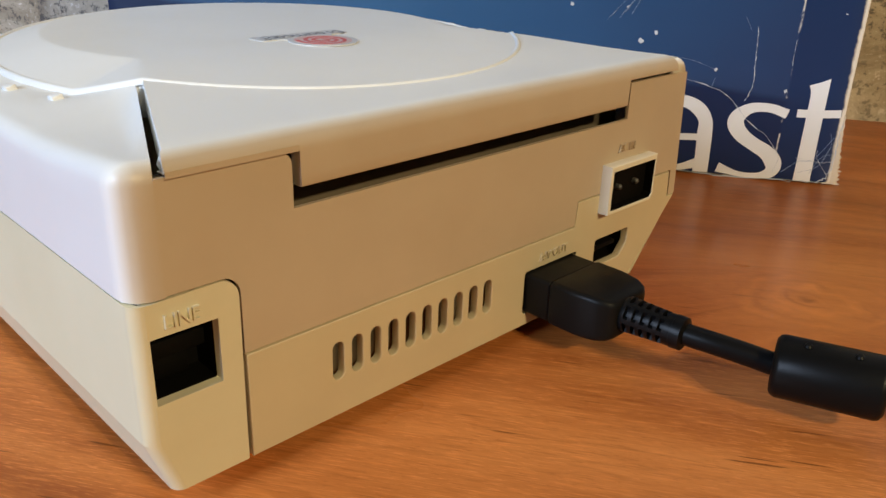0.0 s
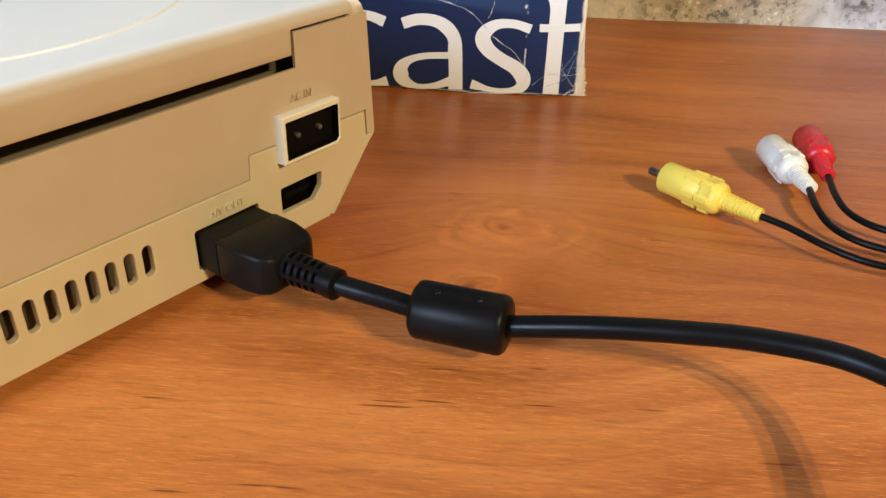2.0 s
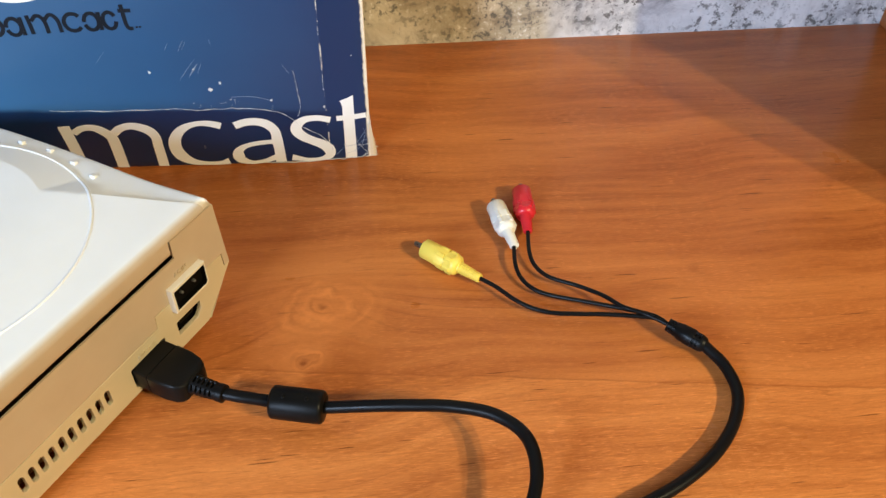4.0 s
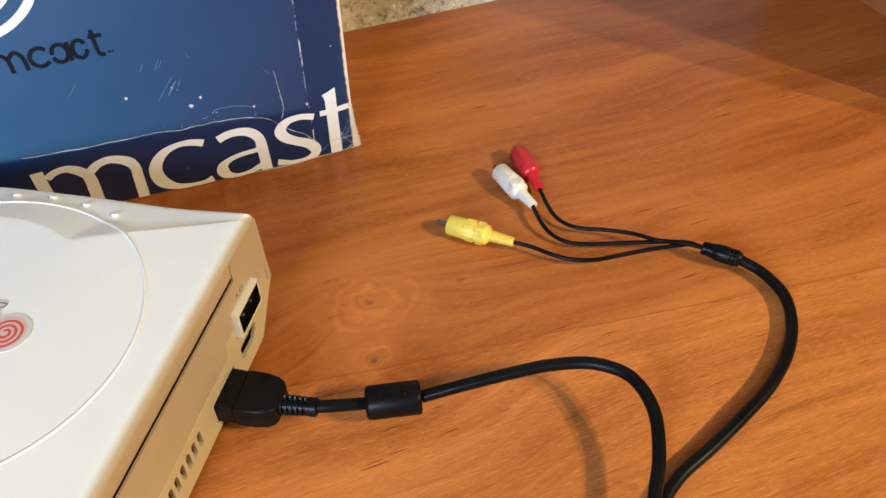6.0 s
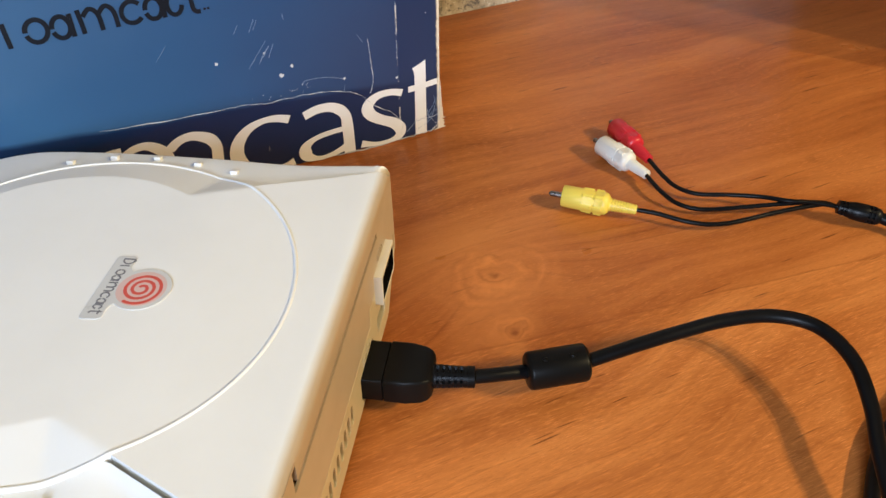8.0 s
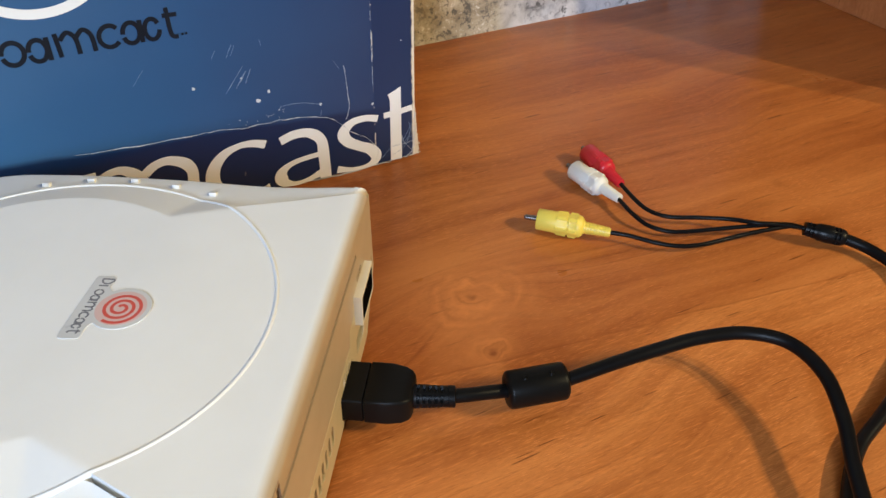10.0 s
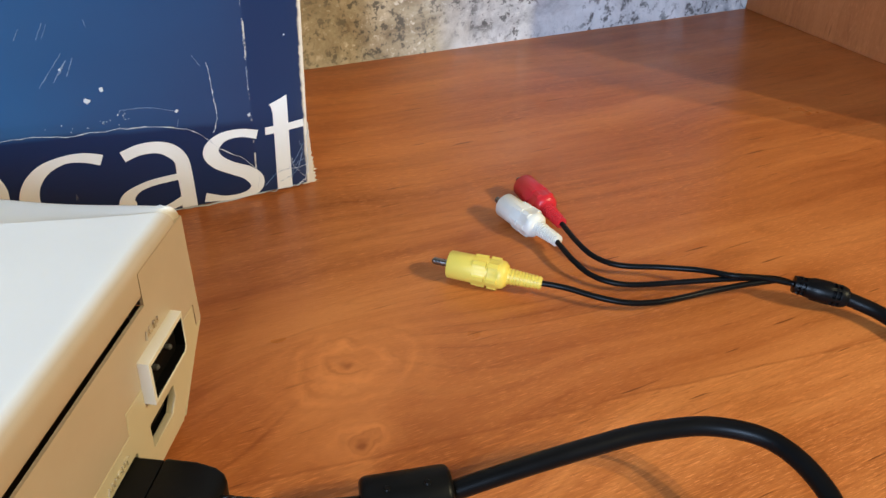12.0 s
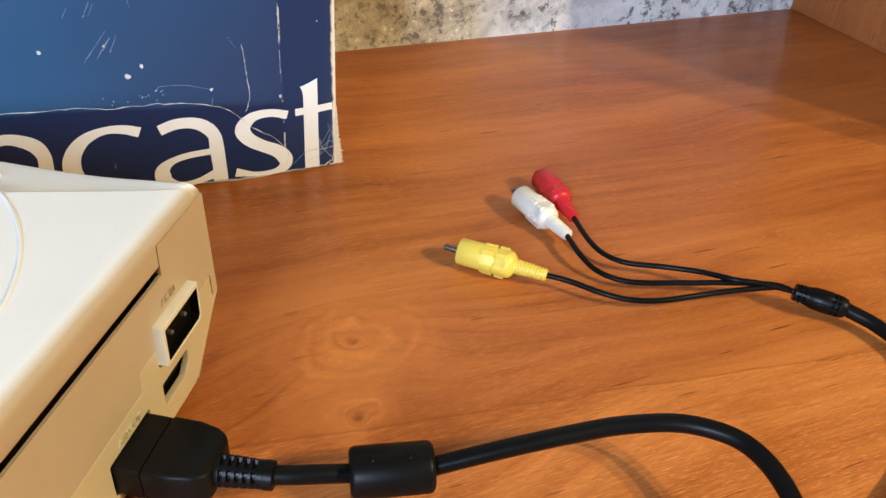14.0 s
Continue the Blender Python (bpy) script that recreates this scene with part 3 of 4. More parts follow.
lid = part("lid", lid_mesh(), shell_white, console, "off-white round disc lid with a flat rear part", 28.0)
ring_path = []
for k in range(200):
    t = 2 * math.pi * k / 200
    x, y = CX + RING * math.cos(t), CY + RING * math.sin(t)
    ring_path.append((x, y, lid_height(x, y)))
rows = []
for k, (x, y, z) in enumerate(ring_path):
    out = Vector((x - CX, y - CY, 0)).normalized()
    c = Vector((x, y, z))
    rows.append([c + f * out + Vector((0, 0, h)) for f, h in ((-0.0009, -0.0003), (-0.0007, 0.0002), (-0.0004, 0.0005), (0.0, 0.0006), (0.0004, 0.0005), (0.0007, 0.0001), (0.0009, -0.0010))])
part("raised_ring", loft(rows + rows[:1]), shell_white, lid)

# rear walls: local x, y of a plate become x, z of the console
REAR = Matrix(((1, 0, 0, 0), (0, 0, -1, 0.0012), (0, 1, 0, 0), (0, 0, 0, 1))) @ Matrix.Translation((0, 0, 0))
corner = [(0.0332 + 0.003 * math.cos(radians(a)), 0.0690 + 0.003 * math.sin(radians(a))) for a in range(0, 91, 15)]
shoulder = [(0.0185 + 0.0042 * math.sin(radians(a)), 0.0450 + 0.0042 * math.cos(radians(a))) for a in range(0, 91, 15)]
slit = CX - wedge(0.0) - SLIT
upper_rim = [(slit, 0.0492)] + shoulder + [(0.0227, 0.0311), (0.1345, 0.0309), (0.1352, 0.0386), (0.1862, 0.0380), (0.1867, 0.0292), (0.1904, 0.0292), (0.1878, 0.0704), (0.1824, 0.0706), (0.1562, 0.0706), (0.1562, 0.0598)]
upper_rim += [(0.0362, 0.0598)] + corner + [(slit, 0.0720)]
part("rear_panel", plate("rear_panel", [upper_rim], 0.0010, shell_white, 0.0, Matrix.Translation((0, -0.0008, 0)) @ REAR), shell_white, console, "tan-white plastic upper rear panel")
lower_rim = [(0.0230, 0.0050), (0.0230, 0.0305), (0.1349, 0.0303), (0.1356, 0.0380), (0.1857, 0.0374), (0.1862, 0.0286), (0.1905, 0.0286), (0.1668, 0.0050)]
holes = []
for k in range(10):
    x = 0.0467 + 0.00564 * k
    holes.append([(x + 0.0016 * math.cos(radians(a)), 0.0230 + 0.0016 * math.sin(radians(a))) for a in range(0, 181, 30)] + [(x + 0.0016 * math.cos(radians(a)), 0.0164 + 0.0016 * math.sin(radians(a))) for a in range(180, 361, 30)])
holes.append(rounded(0.1131, 0.0088, 0.1370, 0.0220, 0.001))
holes.append([(0.1464, 0.0139), (0.1464, 0.0226), (0.1470, 0.0230), (0.1636, 0.0230), (0.1642, 0.0224), (0.1642, 0.0180), (0.1606, 0.0139)])
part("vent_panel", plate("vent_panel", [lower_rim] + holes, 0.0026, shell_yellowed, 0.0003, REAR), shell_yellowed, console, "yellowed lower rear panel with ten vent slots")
modem_rim = [(0.0026, 0.0180), (0.0026, 0.0485)] + [(x - 0.0004, z - 0.0004) for x, z in shoulder] + [(0.0219, 0.0050), (0.0070, 0.0050)]
part("line_plate", plate("line_plate", [modem_rim, rounded(0.0030, 0.0267, 0.0173, 0.0412, 0.0002, 2)], 0.0025, modem_cream, 0.0, REAR), modem_cream, modem)

# sockets
chassis = box_bm((0.008, 0.012, 0.006), (0.168, 0.02, 0.066))
part("inner_chassis", chassis, inner_dark, console)


def cup(x0, z0, x1, z1, depth, mat, name, parent, label=""):
    """An open box behind a hole."""
    rows = [[(x0, 0.0006, z0), (x1, 0.0006, z0), (x1, 0.0006, z1), (x0, 0.0006, z1)]]
    rows.append([(x, depth, z) for x, _, z in rows[0]])
    bm = loft(rows, True)
    bm.faces.new([bm.verts.new(p) for p in rows[1]])
    bmesh.ops.remove_doubles(bm, verts=bm.verts, dist=1e-7)
    return part(name, bm, mat, parent, label, 20.0)


line_socket = cup(0.0028, 0.0263, 0.0177, 0.0416, 0.011, socket_black, "line_socket", console, "black telephone line socket")
part("contact_block", box_bm((0.0065, 0.0078, 0.0272), (0.0142, 0.0105, 0.0330), 0.0006), socket_black, line_socket)
part("socket_step", box_bm((0.0035, 0.006, 0.0330), (0.0172, 0.0105, 0.0368), 0.0004), socket_black, line_socket)
serial = cup(0.1460, 0.0135, 0.1646, 0.0234, 0.008, socket_black, "serial_socket", console, "black serial socket")
part("contact_bar", box_bm((0.1497, 0.002, 0.0178), (0.1605, 0.0075, 0.0194), 0.0003), socket_black, serial)
cup(0.1127, 0.0084, 0.1374, 0.0224, 0.008, socket_black, "video_socket", console)
HOUSE = Matrix(((1, 0, 0, 0), (0, 0, -1, -0.0008), (0, 1, 0, 0), (0, 0, 0, 1)))
socket_rim = [(0.1460, 0.0322), (0.1460, 0.0474), (0.1706, 0.0474), (0.1706, 0.0338), (0.1692, 0.0322)]
socket_hole = [(0.1475, 0.0331), (0.1475, 0.0456), (0.1700, 0.0456), (0.1700, 0.0344), (0.1688, 0.0331)]
inlet = part("power_inlet", plate("power_inlet", [socket_rim, socket_hole], 0.0056, inlet_cream, 0.0003, HOUSE), inlet_cream, console, "raised cream frame round the black power inlet")
lining = [(x + (0.0002 if x < 0.16 else -0.0002), z + (0.0002 if z < 0.04 else -0.0002)) for x, z in socket_hole]
bm = loft([[(x, -0.0034, z) for x, z in lining], [(x, -0.0004, z) for x, z in lining]], True)
bm.faces.new([bm.verts.new((x, -0.0004, z)) for x, z in lining])
part("inlet_cup", bm, socket_black, inlet)
for x in (0.1540, 0.1632):
    m = along((x, -0.0003, 0.0393), (x, -0.003, 0.0393))
    bm = lathe([(0.0, 0.0009), (0.0015, 0.0009), (0.0020, 0.0004)], 16)
    bm.transform(m)
    part("inlet_pin", bm, shaded_pin, inlet, "metal pin with socket shade in its colour")

# embossed words
part("embossed_word", lettering("embossed_word", "LINE", 0.0042, 0.00045, modem_cream, Matrix(((0.9, 0, 0, 0.0058), (0, 0, -1, -0.0004), (0, 1, 0, 0.0428), (0, 0, 0, 1)))), modem_cream, modem)
part("embossed_word", lettering("embossed_word", "A/V OUT", 0.0036, 0.00028, shell_yellowed, Matrix(((0.9, 0, 0, 0.1188), (0, 0, -1, -0.0004), (0, 1, 0, 0.0240), (0, 0, 0, 1)))), shell_yellowed, console)
part("embossed_word", lettering("embossed_word", "AC IN", 0.0036, 0.00028, shell_rear, Matrix(((0.9, 0, 0, 0.1530), (0, 0, -1, -0.0006), (0, 1, 0, 0.0500), (0, 0, 0, 1)))), shell_rear, console)

# nubs beside the lid, five on either side
for side in (1, -1):
    for dx, y in ((0.0796, 0.0636), (0.0838, 0.0811), (0.0862, 0.1001), (0.0846, 0.1190), (0.0791, 0.1365)):
        x = CX + side * dx
        t = math.atan2(y - CY, x - CX)
        z = shell_height(x, y) + rise(x, y, CX + (RING + GAP) * math.cos(t), CY + (RING + GAP) * math.sin(t))
        bm = box_bm((-0.0013, -0.0016, -0.0012), (0.0013, 0.0016, 0.0011), 0.0003)
        bm.transform(pose(x, y, z, 0, 16 * side, 0))
        part("nub", bm, shell_white, console)
for x in (0.03, 0.16):
    for y in (0.025, 0.165):
        part("rubber_foot", lathe([(0.0, 0.006), (0.006, 0.006)], 20), black_rubber, console).matrix_basis = pose(x, y, 0.0, 0, -90, 0)

# badge on the lid
BADGE = pose(0.0, 0.0, TOP + 0.0001)
BX, BY = 0.0957, 0.0688
shape = oval(BX, BY, 0.0103, 0.0103, 40, -218, 38)
shape += [(0.1052, 0.0766), (0.1062, 0.0771), (0.1108, 0.0768)] + oval(0.1104, 0.0784, 0.0014, 0.0014, 6, -60, 0)
shape += oval(0.1100, 0.0826, 0.0014, 0.0014, 6, 10, 90) + oval(0.0808, 0.0826, 0.0014, 0.0014, 6, 90, 180)
shape += oval(0.0812, 0.0778, 0.0014, 0.0014, 6, 180, 270) + [(0.0846, 0.0766), (0.0862, 0.0762)]
badge = part("badge", plate("badge", [shape], 0.0004, badge_grey, 0.0001, BADGE), badge_grey, console, "pale grey badge with a red round mark")
part("badge_disc", plate("badge_disc", [oval(BX, BY, 0.0086, 0.0086, 48)], 0.0005, badge_pink, 0.0, BADGE), badge_pink, badge, "pale pink disc")
rows = []
for k in range(90):
    t = 2 * math.pi * 2.75 * k / 89
    r = 0.0010 + 0.0066 * k / 89
    rows.append((r, t))
spiral = [(BX + (r + 0.0006) * math.cos(1.03 - t), BY + (r + 0.0006) * math.sin(1.03 - t)) for r, t in rows]
spiral += [(BX + (r - 0.0006) * math.cos(1.03 - t), BY + (r - 0.0006) * math.sin(1.03 - t)) for r, t in rows[::-1]]
part("badge_spiral", plate("badge_spiral", [spiral], 0.0006, badge_red, 0.0, BADGE), badge_red, badge, "red spiral")
# the badge's wordmark, in the same letter-like lines
for i, line in enumerate(wordmark_lines()):
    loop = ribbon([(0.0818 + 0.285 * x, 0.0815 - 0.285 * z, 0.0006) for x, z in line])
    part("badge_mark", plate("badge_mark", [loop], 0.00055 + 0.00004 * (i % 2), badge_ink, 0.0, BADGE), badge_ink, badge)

# ---- the cardboard box ----
BOX = Matrix(((-0.5948, 0.8039, 0, 0.3372), (0.8039, 0.5948, 0, -0.0006), (0, 0, 1, 0.0), (0, 0, 0, 1)))


def pushed(x, z):
    """How far the box's printed wall gives way inwards under its crease."""
    return 0.022 * (1 - math.exp(-((max(0.0, x) / 0.172) ** 2))) * max(0.0, 1 - z / 0.052)


def carton_walls(long=0.357, deep=0.128, tall=0.27, r=0.0012):
    rows = []
    heights = [0.0005, 0.0009, 0.0017] + [0.0052 * k for k in range(1, 13)] + [0.08, 0.11, 0.15, 0.2, tall - r, tall - 0.0004, tall]
    for z in heights:
        tuck = r if z in (0.0005, tall) else 0.0004 if z in (0.0009, tall - 0.0004) else 0.0
        front = [(r * 0.3, r * 0.3)] + [(r + (long - 2 * r) * k / 60, 0.0) for k in range(61)] + [(long - r * 0.3, r * 0.3)]
        row = [(x, y + pushed(x, z) + tuck, z) for x, y in front]
        row += [(long - tuck, y, z) for y in (0.04, 0.08, deep - r)] + [(x, deep - tuck, z) for x in (long - r, 0.2, 0.1, r)]
        row += [(tuck, y, z) for y in (deep - r, 0.08, 0.04, r)]
        rows.append(row)
    return loft(rows, True, True)


bm = carton_walls()
carton_box = tagged(new("cardboard_box", mesh_of("cardboard_box", bm, carton, 30.0)), "scuffed blue printed cardboard box standing on the desk", "box")
carton_box.matrix_world = BOX
FRONT = Matrix(((1, 0, 0, 0), (0, 0, 1, 0.0), (0, 1, 0, 0), (0, 0, 0, 1)))


def printed(name, loops, mat, label="", lift=0.0):
    data = plate(name, loops, 0.0005 + 2 * lift, mat, 0.0, FRONT)
    for v in data.vertices:
        v.co.y += pushed(v.co.x, v.co.z)
    return part(name, data, mat, carton_box, label)


def stroke(points, lift=0.0, mat=print_white, name="printed_stroke"):
    """A printed line of changing width through (x, z, width)."""
    return printed(name, [ribbon(points)], mat, "", lift)


# large pale wordmark, its last letters traced with bars and arcs
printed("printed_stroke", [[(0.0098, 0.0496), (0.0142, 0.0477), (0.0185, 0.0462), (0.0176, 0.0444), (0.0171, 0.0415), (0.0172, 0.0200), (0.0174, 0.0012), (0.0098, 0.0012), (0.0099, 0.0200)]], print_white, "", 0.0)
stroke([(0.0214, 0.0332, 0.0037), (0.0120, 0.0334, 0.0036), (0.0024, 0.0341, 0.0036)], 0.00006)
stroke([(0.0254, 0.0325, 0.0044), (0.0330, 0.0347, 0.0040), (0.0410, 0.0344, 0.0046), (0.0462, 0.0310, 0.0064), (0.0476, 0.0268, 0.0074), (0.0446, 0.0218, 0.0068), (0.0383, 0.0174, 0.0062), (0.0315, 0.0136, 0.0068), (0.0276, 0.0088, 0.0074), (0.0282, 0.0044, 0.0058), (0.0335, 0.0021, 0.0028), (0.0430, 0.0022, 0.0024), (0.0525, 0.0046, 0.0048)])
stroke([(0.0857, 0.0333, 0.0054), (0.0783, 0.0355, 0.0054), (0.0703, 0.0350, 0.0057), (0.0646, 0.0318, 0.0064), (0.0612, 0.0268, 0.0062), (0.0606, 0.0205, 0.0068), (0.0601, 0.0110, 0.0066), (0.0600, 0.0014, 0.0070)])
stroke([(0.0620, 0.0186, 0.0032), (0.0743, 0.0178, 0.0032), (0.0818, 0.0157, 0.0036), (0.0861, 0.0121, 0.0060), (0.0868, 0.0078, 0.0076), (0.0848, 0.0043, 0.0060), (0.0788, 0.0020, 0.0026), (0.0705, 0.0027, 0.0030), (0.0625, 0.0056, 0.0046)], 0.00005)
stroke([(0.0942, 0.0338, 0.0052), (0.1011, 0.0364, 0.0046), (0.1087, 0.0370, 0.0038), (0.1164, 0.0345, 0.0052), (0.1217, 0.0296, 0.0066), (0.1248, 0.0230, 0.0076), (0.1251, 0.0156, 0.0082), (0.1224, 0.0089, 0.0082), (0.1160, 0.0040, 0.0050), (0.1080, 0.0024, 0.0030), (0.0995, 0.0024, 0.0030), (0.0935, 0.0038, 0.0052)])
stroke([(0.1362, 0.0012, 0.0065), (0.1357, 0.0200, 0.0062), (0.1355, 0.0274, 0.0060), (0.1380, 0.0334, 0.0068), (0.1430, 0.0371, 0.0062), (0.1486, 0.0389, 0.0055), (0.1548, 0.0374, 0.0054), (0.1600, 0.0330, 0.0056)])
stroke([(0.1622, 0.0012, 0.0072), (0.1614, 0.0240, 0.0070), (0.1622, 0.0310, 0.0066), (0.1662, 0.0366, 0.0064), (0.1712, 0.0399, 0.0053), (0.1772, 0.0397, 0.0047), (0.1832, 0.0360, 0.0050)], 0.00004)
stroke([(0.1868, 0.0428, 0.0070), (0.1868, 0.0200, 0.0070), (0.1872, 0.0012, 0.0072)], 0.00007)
# small black wordmark as letter-like rings, arches, bars, and the white spiral above it
for i, line in enumerate(wordmark_lines()):
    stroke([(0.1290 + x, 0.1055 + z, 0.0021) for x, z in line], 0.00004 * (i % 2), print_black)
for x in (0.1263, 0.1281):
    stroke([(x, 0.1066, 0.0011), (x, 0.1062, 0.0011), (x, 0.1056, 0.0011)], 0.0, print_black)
turns = [2 * math.pi * k / 48 for k in range(125)]
stroke([(0.1868 + (0.0390 - 0.0105 * t / (2 * math.pi)) * math.cos(t + 3.6), 0.1645 + (0.0390 - 0.0105 * t / (2 * math.pi)) * math.sin(t + 3.6), 0.0044) for t in turns[::2]], 0.0, print_white, "printed_spiral")
# scuffs, scratches and cracks in the print
rng = random.Random(5)


def scuff(x, z, r):
    pts = [(x + r * rng.uniform(0.5, 1.2) * math.cos(t), z + r * rng.uniform(0.5, 1.2) * math.sin(t)) for t in [2 * math.pi * k / 9 for k in range(9)]]
    printed("scuff", [pts], scuff_paper, "", 0.00005)


def scratch(points, width, jitter, name="scratch", mat=scuff_paper):
    """An uneven thin line through the given points, wider and thinner by turns."""
    pts = [p.xy for p in smooth_path([(x, z, 0.0) for x, z in points], max(4, int(60 / len(points))))]
    left, right = [], []
    for i, p in enumerate(pts):
        d = (pts[min(i + 1, len(pts) - 1)] - pts[max(i - 1, 0)]).normalized()
        n = Vector((-d.y, d.x))
        c = p + n * rng.gauss(0.0, jitter)
        w = width * rng.choice((0.2, 0.3, 0.5, 0.8, 1.5)) / 2
        if i in (0, len(pts) - 1):
            w *= 0.3
        left.append(tuple(c + n * w))
        right.append(tuple(c - n * w))
    printed(name, [left + right[::-1]], mat, "", 0.00005)


for x, z, r in ((0.0954, 0.0618, 0.0013), (0.0890, 0.0662, 0.0011), (0.1278, 0.0768, 0.0011), (0.0283, 0.0430, 0.0010), (0.0603, 0.0509, 0.0008), (0.1029, 0.0767, 0.0006), (0.0846, 0.0538, 0.0004), (0.0090, 0.0780, 0.0004)):
    scuff(x, z, r)
for k in range(18):
    scuff(0.0775 + 0.036 * rng.random(), 0.0490 + 0.0035 * rng.random() + 0.002 * (k % 2), rng.uniform(0.0001, 0.00028))
scratch([(0.190, 0.0560), (0.160, 0.0532), (0.1299, 0.0508), (0.1181, 0.0502), (0.1063, 0.0479), (0.0936, 0.0474), (0.0818, 0.0469), (0.0721, 0.0457), (0.0611, 0.0427), (0.0536, 0.0399), (0.0471, 0.0330), (0.0415, 0.0275), (0.0323, 0.0206), (0.0258, 0.0115), (0.0278, 0.0047)], 0.00030, 0.00028, "crack")
scratch([(0.0449, 0.0709), (0.0442, 0.0629), (0.0436, 0.0533), (0.0431, 0.0448), (0.0453, 0.0373)], 0.00028, 0.00015, "crack")
for z in (0.0985, 0.088, 0.081, 0.0745, 0.066, 0.060):
    scratch([(0.0275, z), (0.0277, z - 0.003), (0.0276, z - 0.0055)], 0.00014, 0.00014, "crack")
for points, width in (
    (((0.0510, 0.0750), (0.0476, 0.0691)), 0.0002), (((0.1011, 0.0831), (0.1118, 0.0702)), 0.00035),
    (((0.1009, 0.0789), (0.1053, 0.0729)), 0.0007), (((0.1000, 0.0800), (0.1035, 0.0745)), 0.0004), (((0.0972, 0.0809), (0.1008, 0.0735)), 0.0003),
    (((0.1040, 0.0750), (0.1060, 0.0715)), 0.0003), (((0.0834, 0.0556), (0.0720, 0.0547), (0.0603, 0.0509)), 0.00022), (((0.0843, 0.0538), (0.0834, 0.0556)), 0.0002),
    (((0.1055, 0.0957), (0.1089, 0.0893)), 0.0004), (((0.1040, 0.0950), (0.1066, 0.0900)), 0.0003), (((0.1140, 0.0944), (0.1165, 0.0902)), 0.0003), (((0.0907, 0.0953), (0.0901, 0.0918)), 0.0003),
    (((0.0027, 0.0234), (0.0101, 0.0122), (0.0170, 0.0104), (0.0234, 0.0046)), 0.0003), (((0.0040, 0.0180), (0.0075, 0.0090), (0.0160, 0.0050)), 0.0003), (((0.0022, 0.0150), (0.0070, 0.0130), (0.0110, 0.0050)), 0.00025),
    (((0.0050, 0.0250), (0.0036, 0.0190), (0.0060, 0.0120)), 0.0003), (((0.0611, 0.0427), (0.0600, 0.0470)), 0.0002), (((0.1500, 0.0920), (0.1560, 0.0850)), 0.0003)):
    scratch(points, width * 0.55, 0.00008, "scratch", scratch_blue)
# the frayed lower corner, in ragged layers of card
for depth, reach, tall in ((0.0004, 0.0020, 0.034), (0.0012, 0.0036, 0.026), (0.0020, 0.0050, 0.021), (0.0029, 0.0040, 0.028), (0.0038, 0.0054, 0.018), (0.0048, 0.0034, 0.024)):
    pts = [(0.004, 0.0004)]
    pts += [(-reach * (rng.uniform(0.25, 0.55) if k % 2 else rng.uniform(0.6, 1.0)) * (1.0 - (k / 19) ** 2), 0.0004 + tall * (k + rng.uniform(-0.3, 0.3)) / 19.5) for k in range(20)]
    pts += [(0.004, 0.0008 + tall)]
    part("frayed_layer", plate("frayed_layer", [pts], 0.0004, raw_card, 0.0, Matrix(((1, 0, 0, 0), (0, 0, 1, depth), (0, 1, 0, 0), (0, 0, 0, 1)))), raw_card, carton_box, "ragged cream card layer")
# the rubbed foot and the crumpled corner of the front
scratch([(0.0006, 0.0300), (0.0014, 0.0180), (0.0016, 0.0090), (0.0030, 0.0040), (0.0066, 0.0016), (0.0150, 0.0010), (0.0300, 0.0009), (0.0560, 0.0007), (0.0800, 0.0007)], 0.00042, 0.00034, "crack")
for points in (((0.0012, 0.0115), (0.0080, 0.0108), (0.0180, 0.0122)), ((0.0030, 0.0050), (0.0085, 0.0125), (0.0092, 0.0165))):
    scratch(points, 0.00022, 0.00010, "scratch")

# ---- the cable with its plugs ----
cable = tagged(new("video_cable"), "black video cable with three coloured plugs, plugged into the console", "cable")
bm = loft([[(x, y, z) for x, z in rounded(0.1138 + d, 0.0092 + d, 0.1362 - d, 0.0216 - d, 0.0012, 3)] for y, d in ((0.004, 0.0), (-0.0080, 0.0), (-0.0083, 0.0003), (-0.0086, 0.0006))], True, True)
plug = part("plug_head", bm, black_plastic, cable, "black rectangular plug head")
rows = []
for y, inset, flat in ((-0.0085, 0.0006, 0.0006), (-0.0087, 0.0002, 0.0002), (-0.0091, 0.0, 0.0), (-0.0175, 0.0, 0.0), (-0.0200, 0.0005, 0.0), (-0.0235, 0.0011, 0.0002), (-0.0262, 0.0025, 0.0007), (-0.0274, 0.0041, 0.0014), (-0.0278, 0.0056, 0.0024)):
    rows.append([(x, y, z) for x, z in rounded(0.1136 + inset, 0.0088 + flat, 0.1366 - inset, 0.0221 - flat, 0.0016, 4)])
part("plug_grip", loft(rows, True, True), black_plastic, plug)


profile = [(0.0, 0.0046), (0.0008, 0.0050)]
for k in range(5):
    p, r = 0.0016 + 0.0024 * k, 0.0050 - 0.00012 * k
    profile += [(p, r), (p + 0.0001, r - 0.0013, 0.0013), (p + 0.0012, r - 0.0013, 0.0012), (p + 0.0013, r - 0.0001)]
profile += [(0.0145, 0.0044), (0.0146, 0.0046), (0.0172, 0.0045), (0.0176, 0.0038)]
bm = lathe(profile, 48)
bm.transform(along((0.1240, -0.0270, 0.0162), (0.1259, -0.0439, 0.0160)))
part("strain_relief", bm, black_rubber, plug)
FER_A, FER_B = Vector((0.1342, -0.0649, 0.0131)), Vector((0.1423, -0.0895, 0.0138))
lead = smooth_path([(0.1257, -0.0420, 0.0160), (0.1280, -0.0500, 0.0155), (0.1310, -0.0575, 0.0145), FER_A], 6)
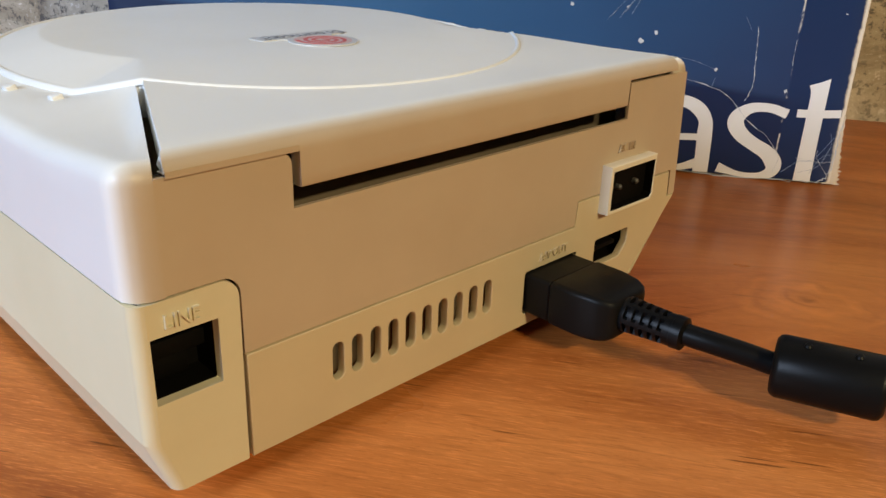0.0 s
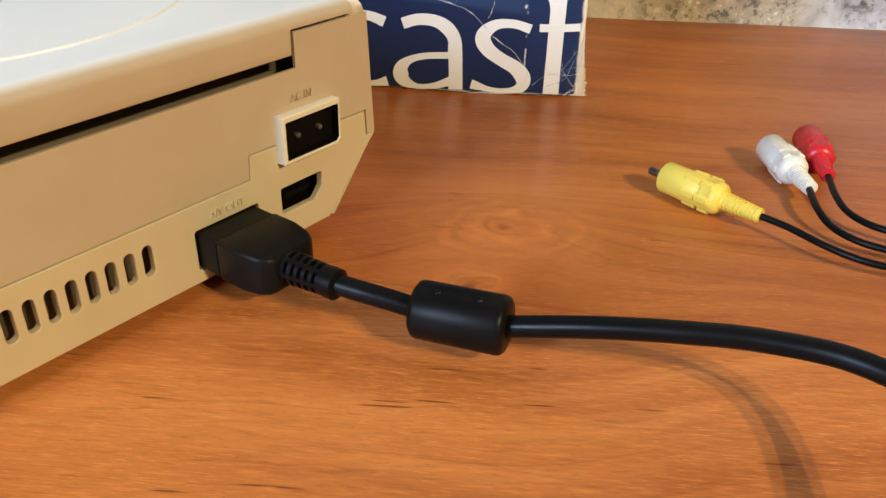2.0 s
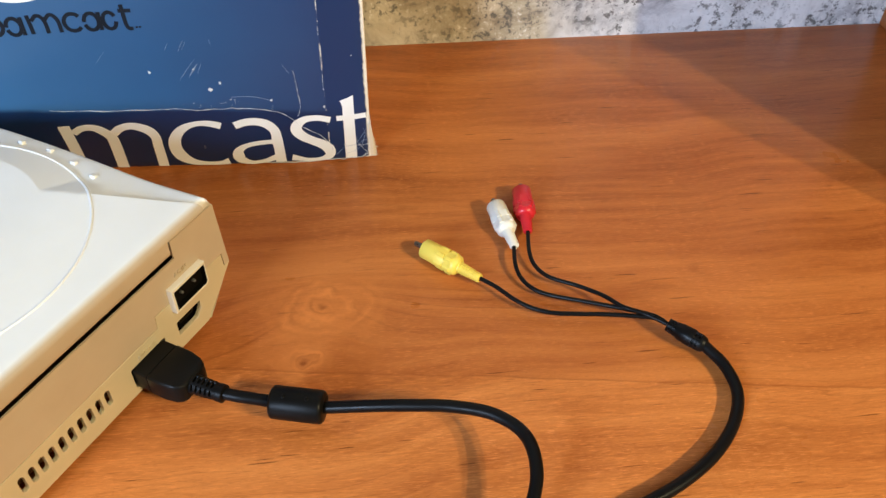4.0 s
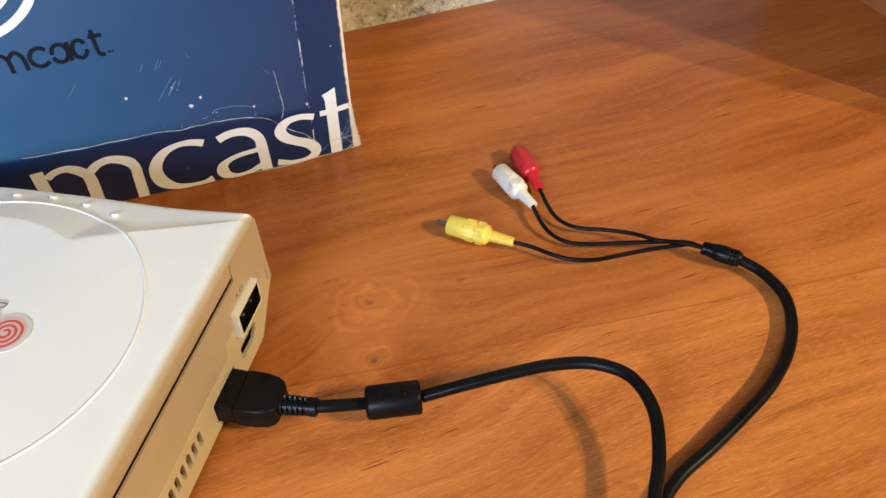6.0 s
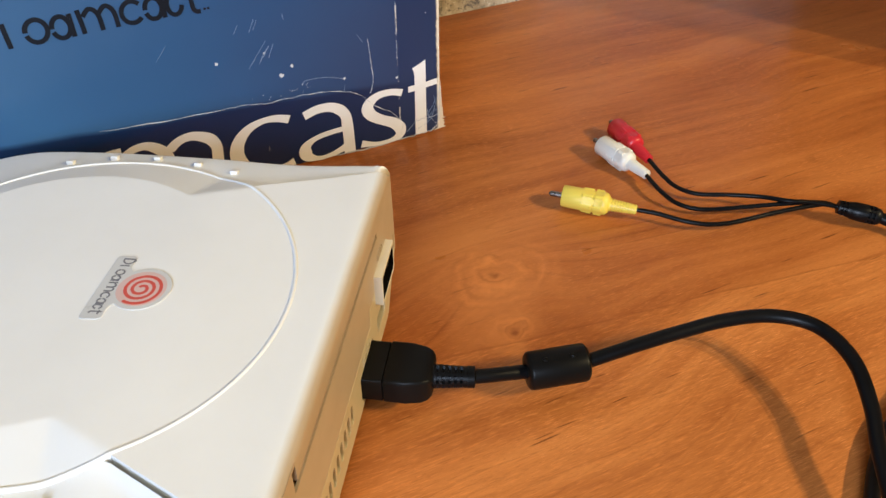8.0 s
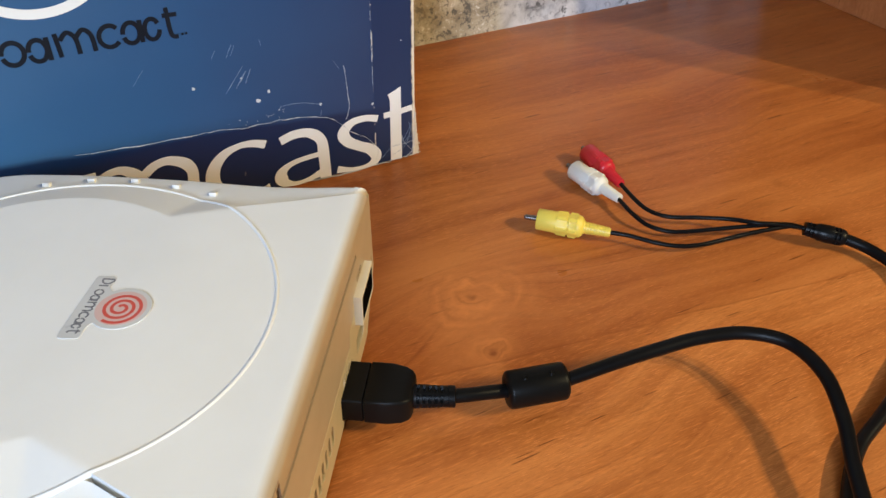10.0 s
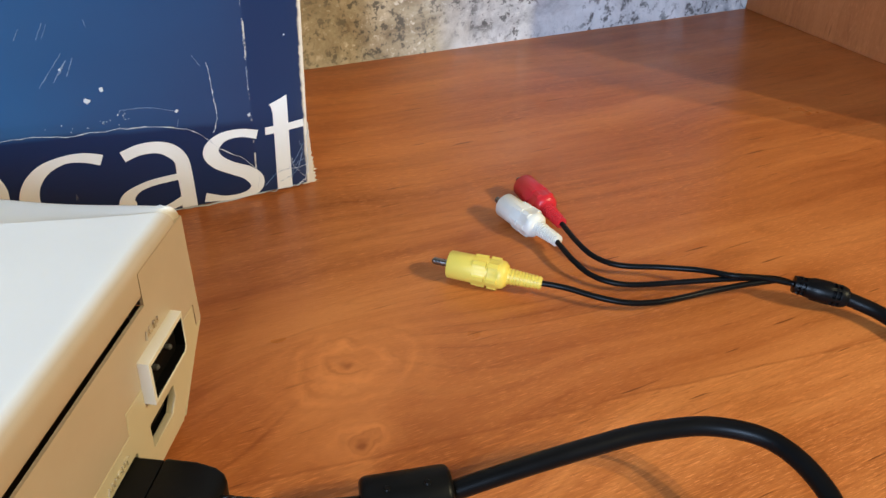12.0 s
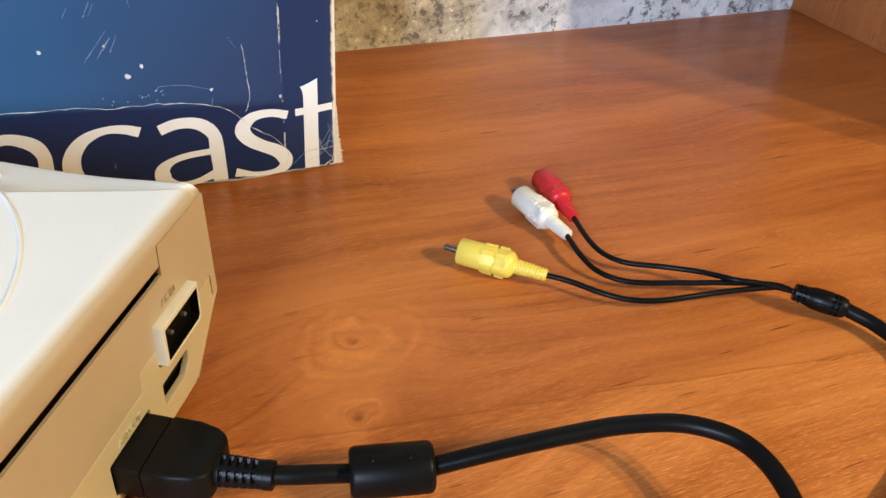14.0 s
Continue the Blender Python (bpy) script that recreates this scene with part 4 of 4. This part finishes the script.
main = smooth_path(
    [FER_B, (0.1497, -0.1094, 0.0186), (0.1574, -0.1287, 0.0218), (0.1643, -0.1467, 0.0238), (0.1678, -0.1660, 0.0253), (0.1630, -0.1831, 0.0258), (0.1483, -0.1940, 0.0238), (0.1285, -0.1975, 0.0195)]
    + [(0.1080, -0.1965, 0.0165), (0.0850, -0.1975, 0.0130), (0.0600, -0.2020, 0.0100), (0.0350, -0.2110, 0.0070), (0.0080, -0.2140, 0.0045), (-0.0100, -0.2010, 0.0036), (-0.0040, -0.1840, 0.0034), (0.0250, -0.1790, 0.0034)]
    + [(0.0600, -0.1850, 0.0034), (0.0894, -0.1929, 0.0034), (0.1114, -0.2001, 0.0034), (0.1296, -0.2090, 0.0036), (0.1469, -0.2230, 0.0044), (0.1669, -0.2380, 0.0050), (0.1867, -0.2512, 0.0048), (0.2085, -0.2609, 0.0044)]
    + [(0.2300, -0.2650, 0.0040), (0.2490, -0.2628, 0.0042), (0.2625, -0.2530, 0.0052), (0.2696, -0.2405, 0.0068)], 10)
part("cord", tube(lead, 0.0030), black_rubber, cable)
part("cord", tube(main, 0.0030), black_rubber, cable)
long = (FER_B - FER_A).length
bm = lathe([(0.0, 0.0035), (0.0, 0.0068), (0.0008, 0.0078), (0.0018, 0.0081), (long - 0.0018, 0.0081), (long - 0.0008, 0.0078), (long, 0.0068), (long, 0.0035)], 36)
bm.transform(along(FER_A, FER_B))
ferrite = part("ferrite_core", bm, black_plastic, cable, "black cylindrical ferrite core")
for s in (0.28, 0.72):
    for a in (14, 194):
        bm = lathe([(0.0, 0.0010), (0.0083, 0.0010), (0.0087, 0.0006)], 12)
        bm.transform(along(FER_A, FER_B) @ pose(long * s, 0, 0) @ pose(0, 0, 0, a, 0, 0) @ pose(0, 0, 0, 0, -90, 0))
        part("clip_nub", bm, black_plastic, ferrite)
SPLIT_A, SPLIT_B = Vector((0.2732, -0.2195, 0.0090)), Vector((0.2696, -0.2408, 0.0068))
profile = [(0.0, 0.0022), (0.0003, 0.0036), (0.0014, 0.0037)]
for k in (0.0015, 0.0034):
    profile += [(k, 0.0029, 0.0008), (k + 0.0011, 0.0030, 0.0008), (k + 0.0012, 0.0039), (k + 0.0018, 0.0040)]
profile += [(0.0066, 0.0042), (0.0078, 0.0047), (0.0120, 0.0049), (0.0148, 0.0049)]
for k in (0.0150, 0.0170):
    profile += [(k, 0.0038, 0.0010), (k + 0.0012, 0.0037, 0.0010), (k + 0.0013, 0.0047), (k + 0.0019, 0.0047)]
profile += [(0.0200, 0.0045), (0.0214, 0.0040), (0.0220, 0.0033)]
bm = lathe(profile, 48)
bm.transform(along(SPLIT_A, SPLIT_B))
part("cable_splitter", bm, black_rubber, cable, "black moulded ribbed splitter")


def phono_plug(tip, end, mat, name, label, nose=0.0058):
    """A moulded phono plug: pin, barrel with a collar, ribbed tail."""
    tip, end = Vector(tip), Vector(end)
    m = along(tip, end)
    total = (end - tip).length
    b = total - nose
    at = lambda f: nose + b * f
    profile = [(nose + 0.0020, 0.0026), (nose + 0.0001, 0.0044), (nose, 0.0054), (nose + 0.0006, 0.0059), (at(0.27), 0.0060), (at(0.275), 0.0060, 0.0006), (at(0.41), 0.0060, 0.0008), (at(0.415), 0.0059), (at(0.44), 0.0059), (at(0.445), 0.0061, 0.0008), (at(0.545), 0.0061, 0.0008), (at(0.55), 0.0062), (at(0.60), 0.0058), (at(0.635), 0.0044), (at(0.64), 0.0036)]
    s, tail, ribs = at(0.645), total - at(0.645), 10
    for k in range(ribs):
        r = 0.0035 - 0.0008 * k / ribs
        a = s + tail * k / ribs
        profile += [(a, r), (a + tail / ribs * 0.5, r), (a + tail / ribs * 0.58, r - 0.0004), (a + tail / ribs * 0.94, r - 0.0004)]
    profile.append((total, 0.0016))
    bm = lathe(profile, 48)
    bm.transform(m)
    body = part(name, bm, mat, cable, label)
    bm = lathe([(0.0, 0.0006), (0.0008, 0.0015), (nose + 0.001, 0.0016)], 16)
    bm.transform(m)
    part("pin", bm, nickel, body, "grey metal pin")
    return body


phono_plug((0.2696, -0.0695, 0.0066), (0.2607, -0.1161, 0.0062), yellow_vinyl, "yellow_plug", "yellow phono plug with a ribbed tail", 0.0074)
phono_plug((0.3267, -0.0938, 0.0066), (0.2936, -0.1233, 0.0064), white_vinyl, "white_plug", "white phono plug with a ribbed tail", 0.0065)
phono_plug((0.3485, -0.1036, 0.0066), (0.3092, -0.1250, 0.0064), red_vinyl, "red_plug", "red phono plug with a ribbed tail", 0.0065)
wires = (
    [(0.2610, -0.1145, 0.0062), (0.2593, -0.1259, 0.0060), (0.2554, -0.1395, 0.0055), (0.2544, -0.1508, 0.0050), (0.2565, -0.1621, 0.0050), (0.2611, -0.1737, 0.0055), (0.2666, -0.1857, 0.0060), (0.2712, -0.1997, 0.0075), (0.2749, -0.2138, 0.0088), (0.2733, -0.2190, 0.0090), (0.2731, -0.2205, 0.0090)],
    [(0.2935, -0.1225, 0.0064), (0.2799, -0.1296, 0.0060), (0.2727, -0.1368, 0.0045), (0.2689, -0.1461, 0.0040), (0.2692, -0.1566, 0.0040), (0.2714, -0.1727, 0.0055), (0.2742, -0.1956, 0.0080), (0.2755, -0.2115, 0.0092), (0.2733, -0.2190, 0.0090), (0.2731, -0.2205, 0.0090)],
    [(0.3106, -0.1243, 0.0064), (0.2941, -0.1322, 0.0060), (0.2856, -0.1395, 0.0050), (0.2810, -0.1501, 0.0050), (0.2809, -0.1666, 0.0060), (0.2784, -0.1824, 0.0080), (0.2729, -0.1947, 0.0105), (0.2738, -0.2064, 0.0100), (0.2733, -0.2190, 0.0090), (0.2731, -0.2205, 0.0090)],
)
for points in wires:
    part("thin_wire", tube(smooth_path(points, 8), 0.00125, 10), black_rubber, cable)
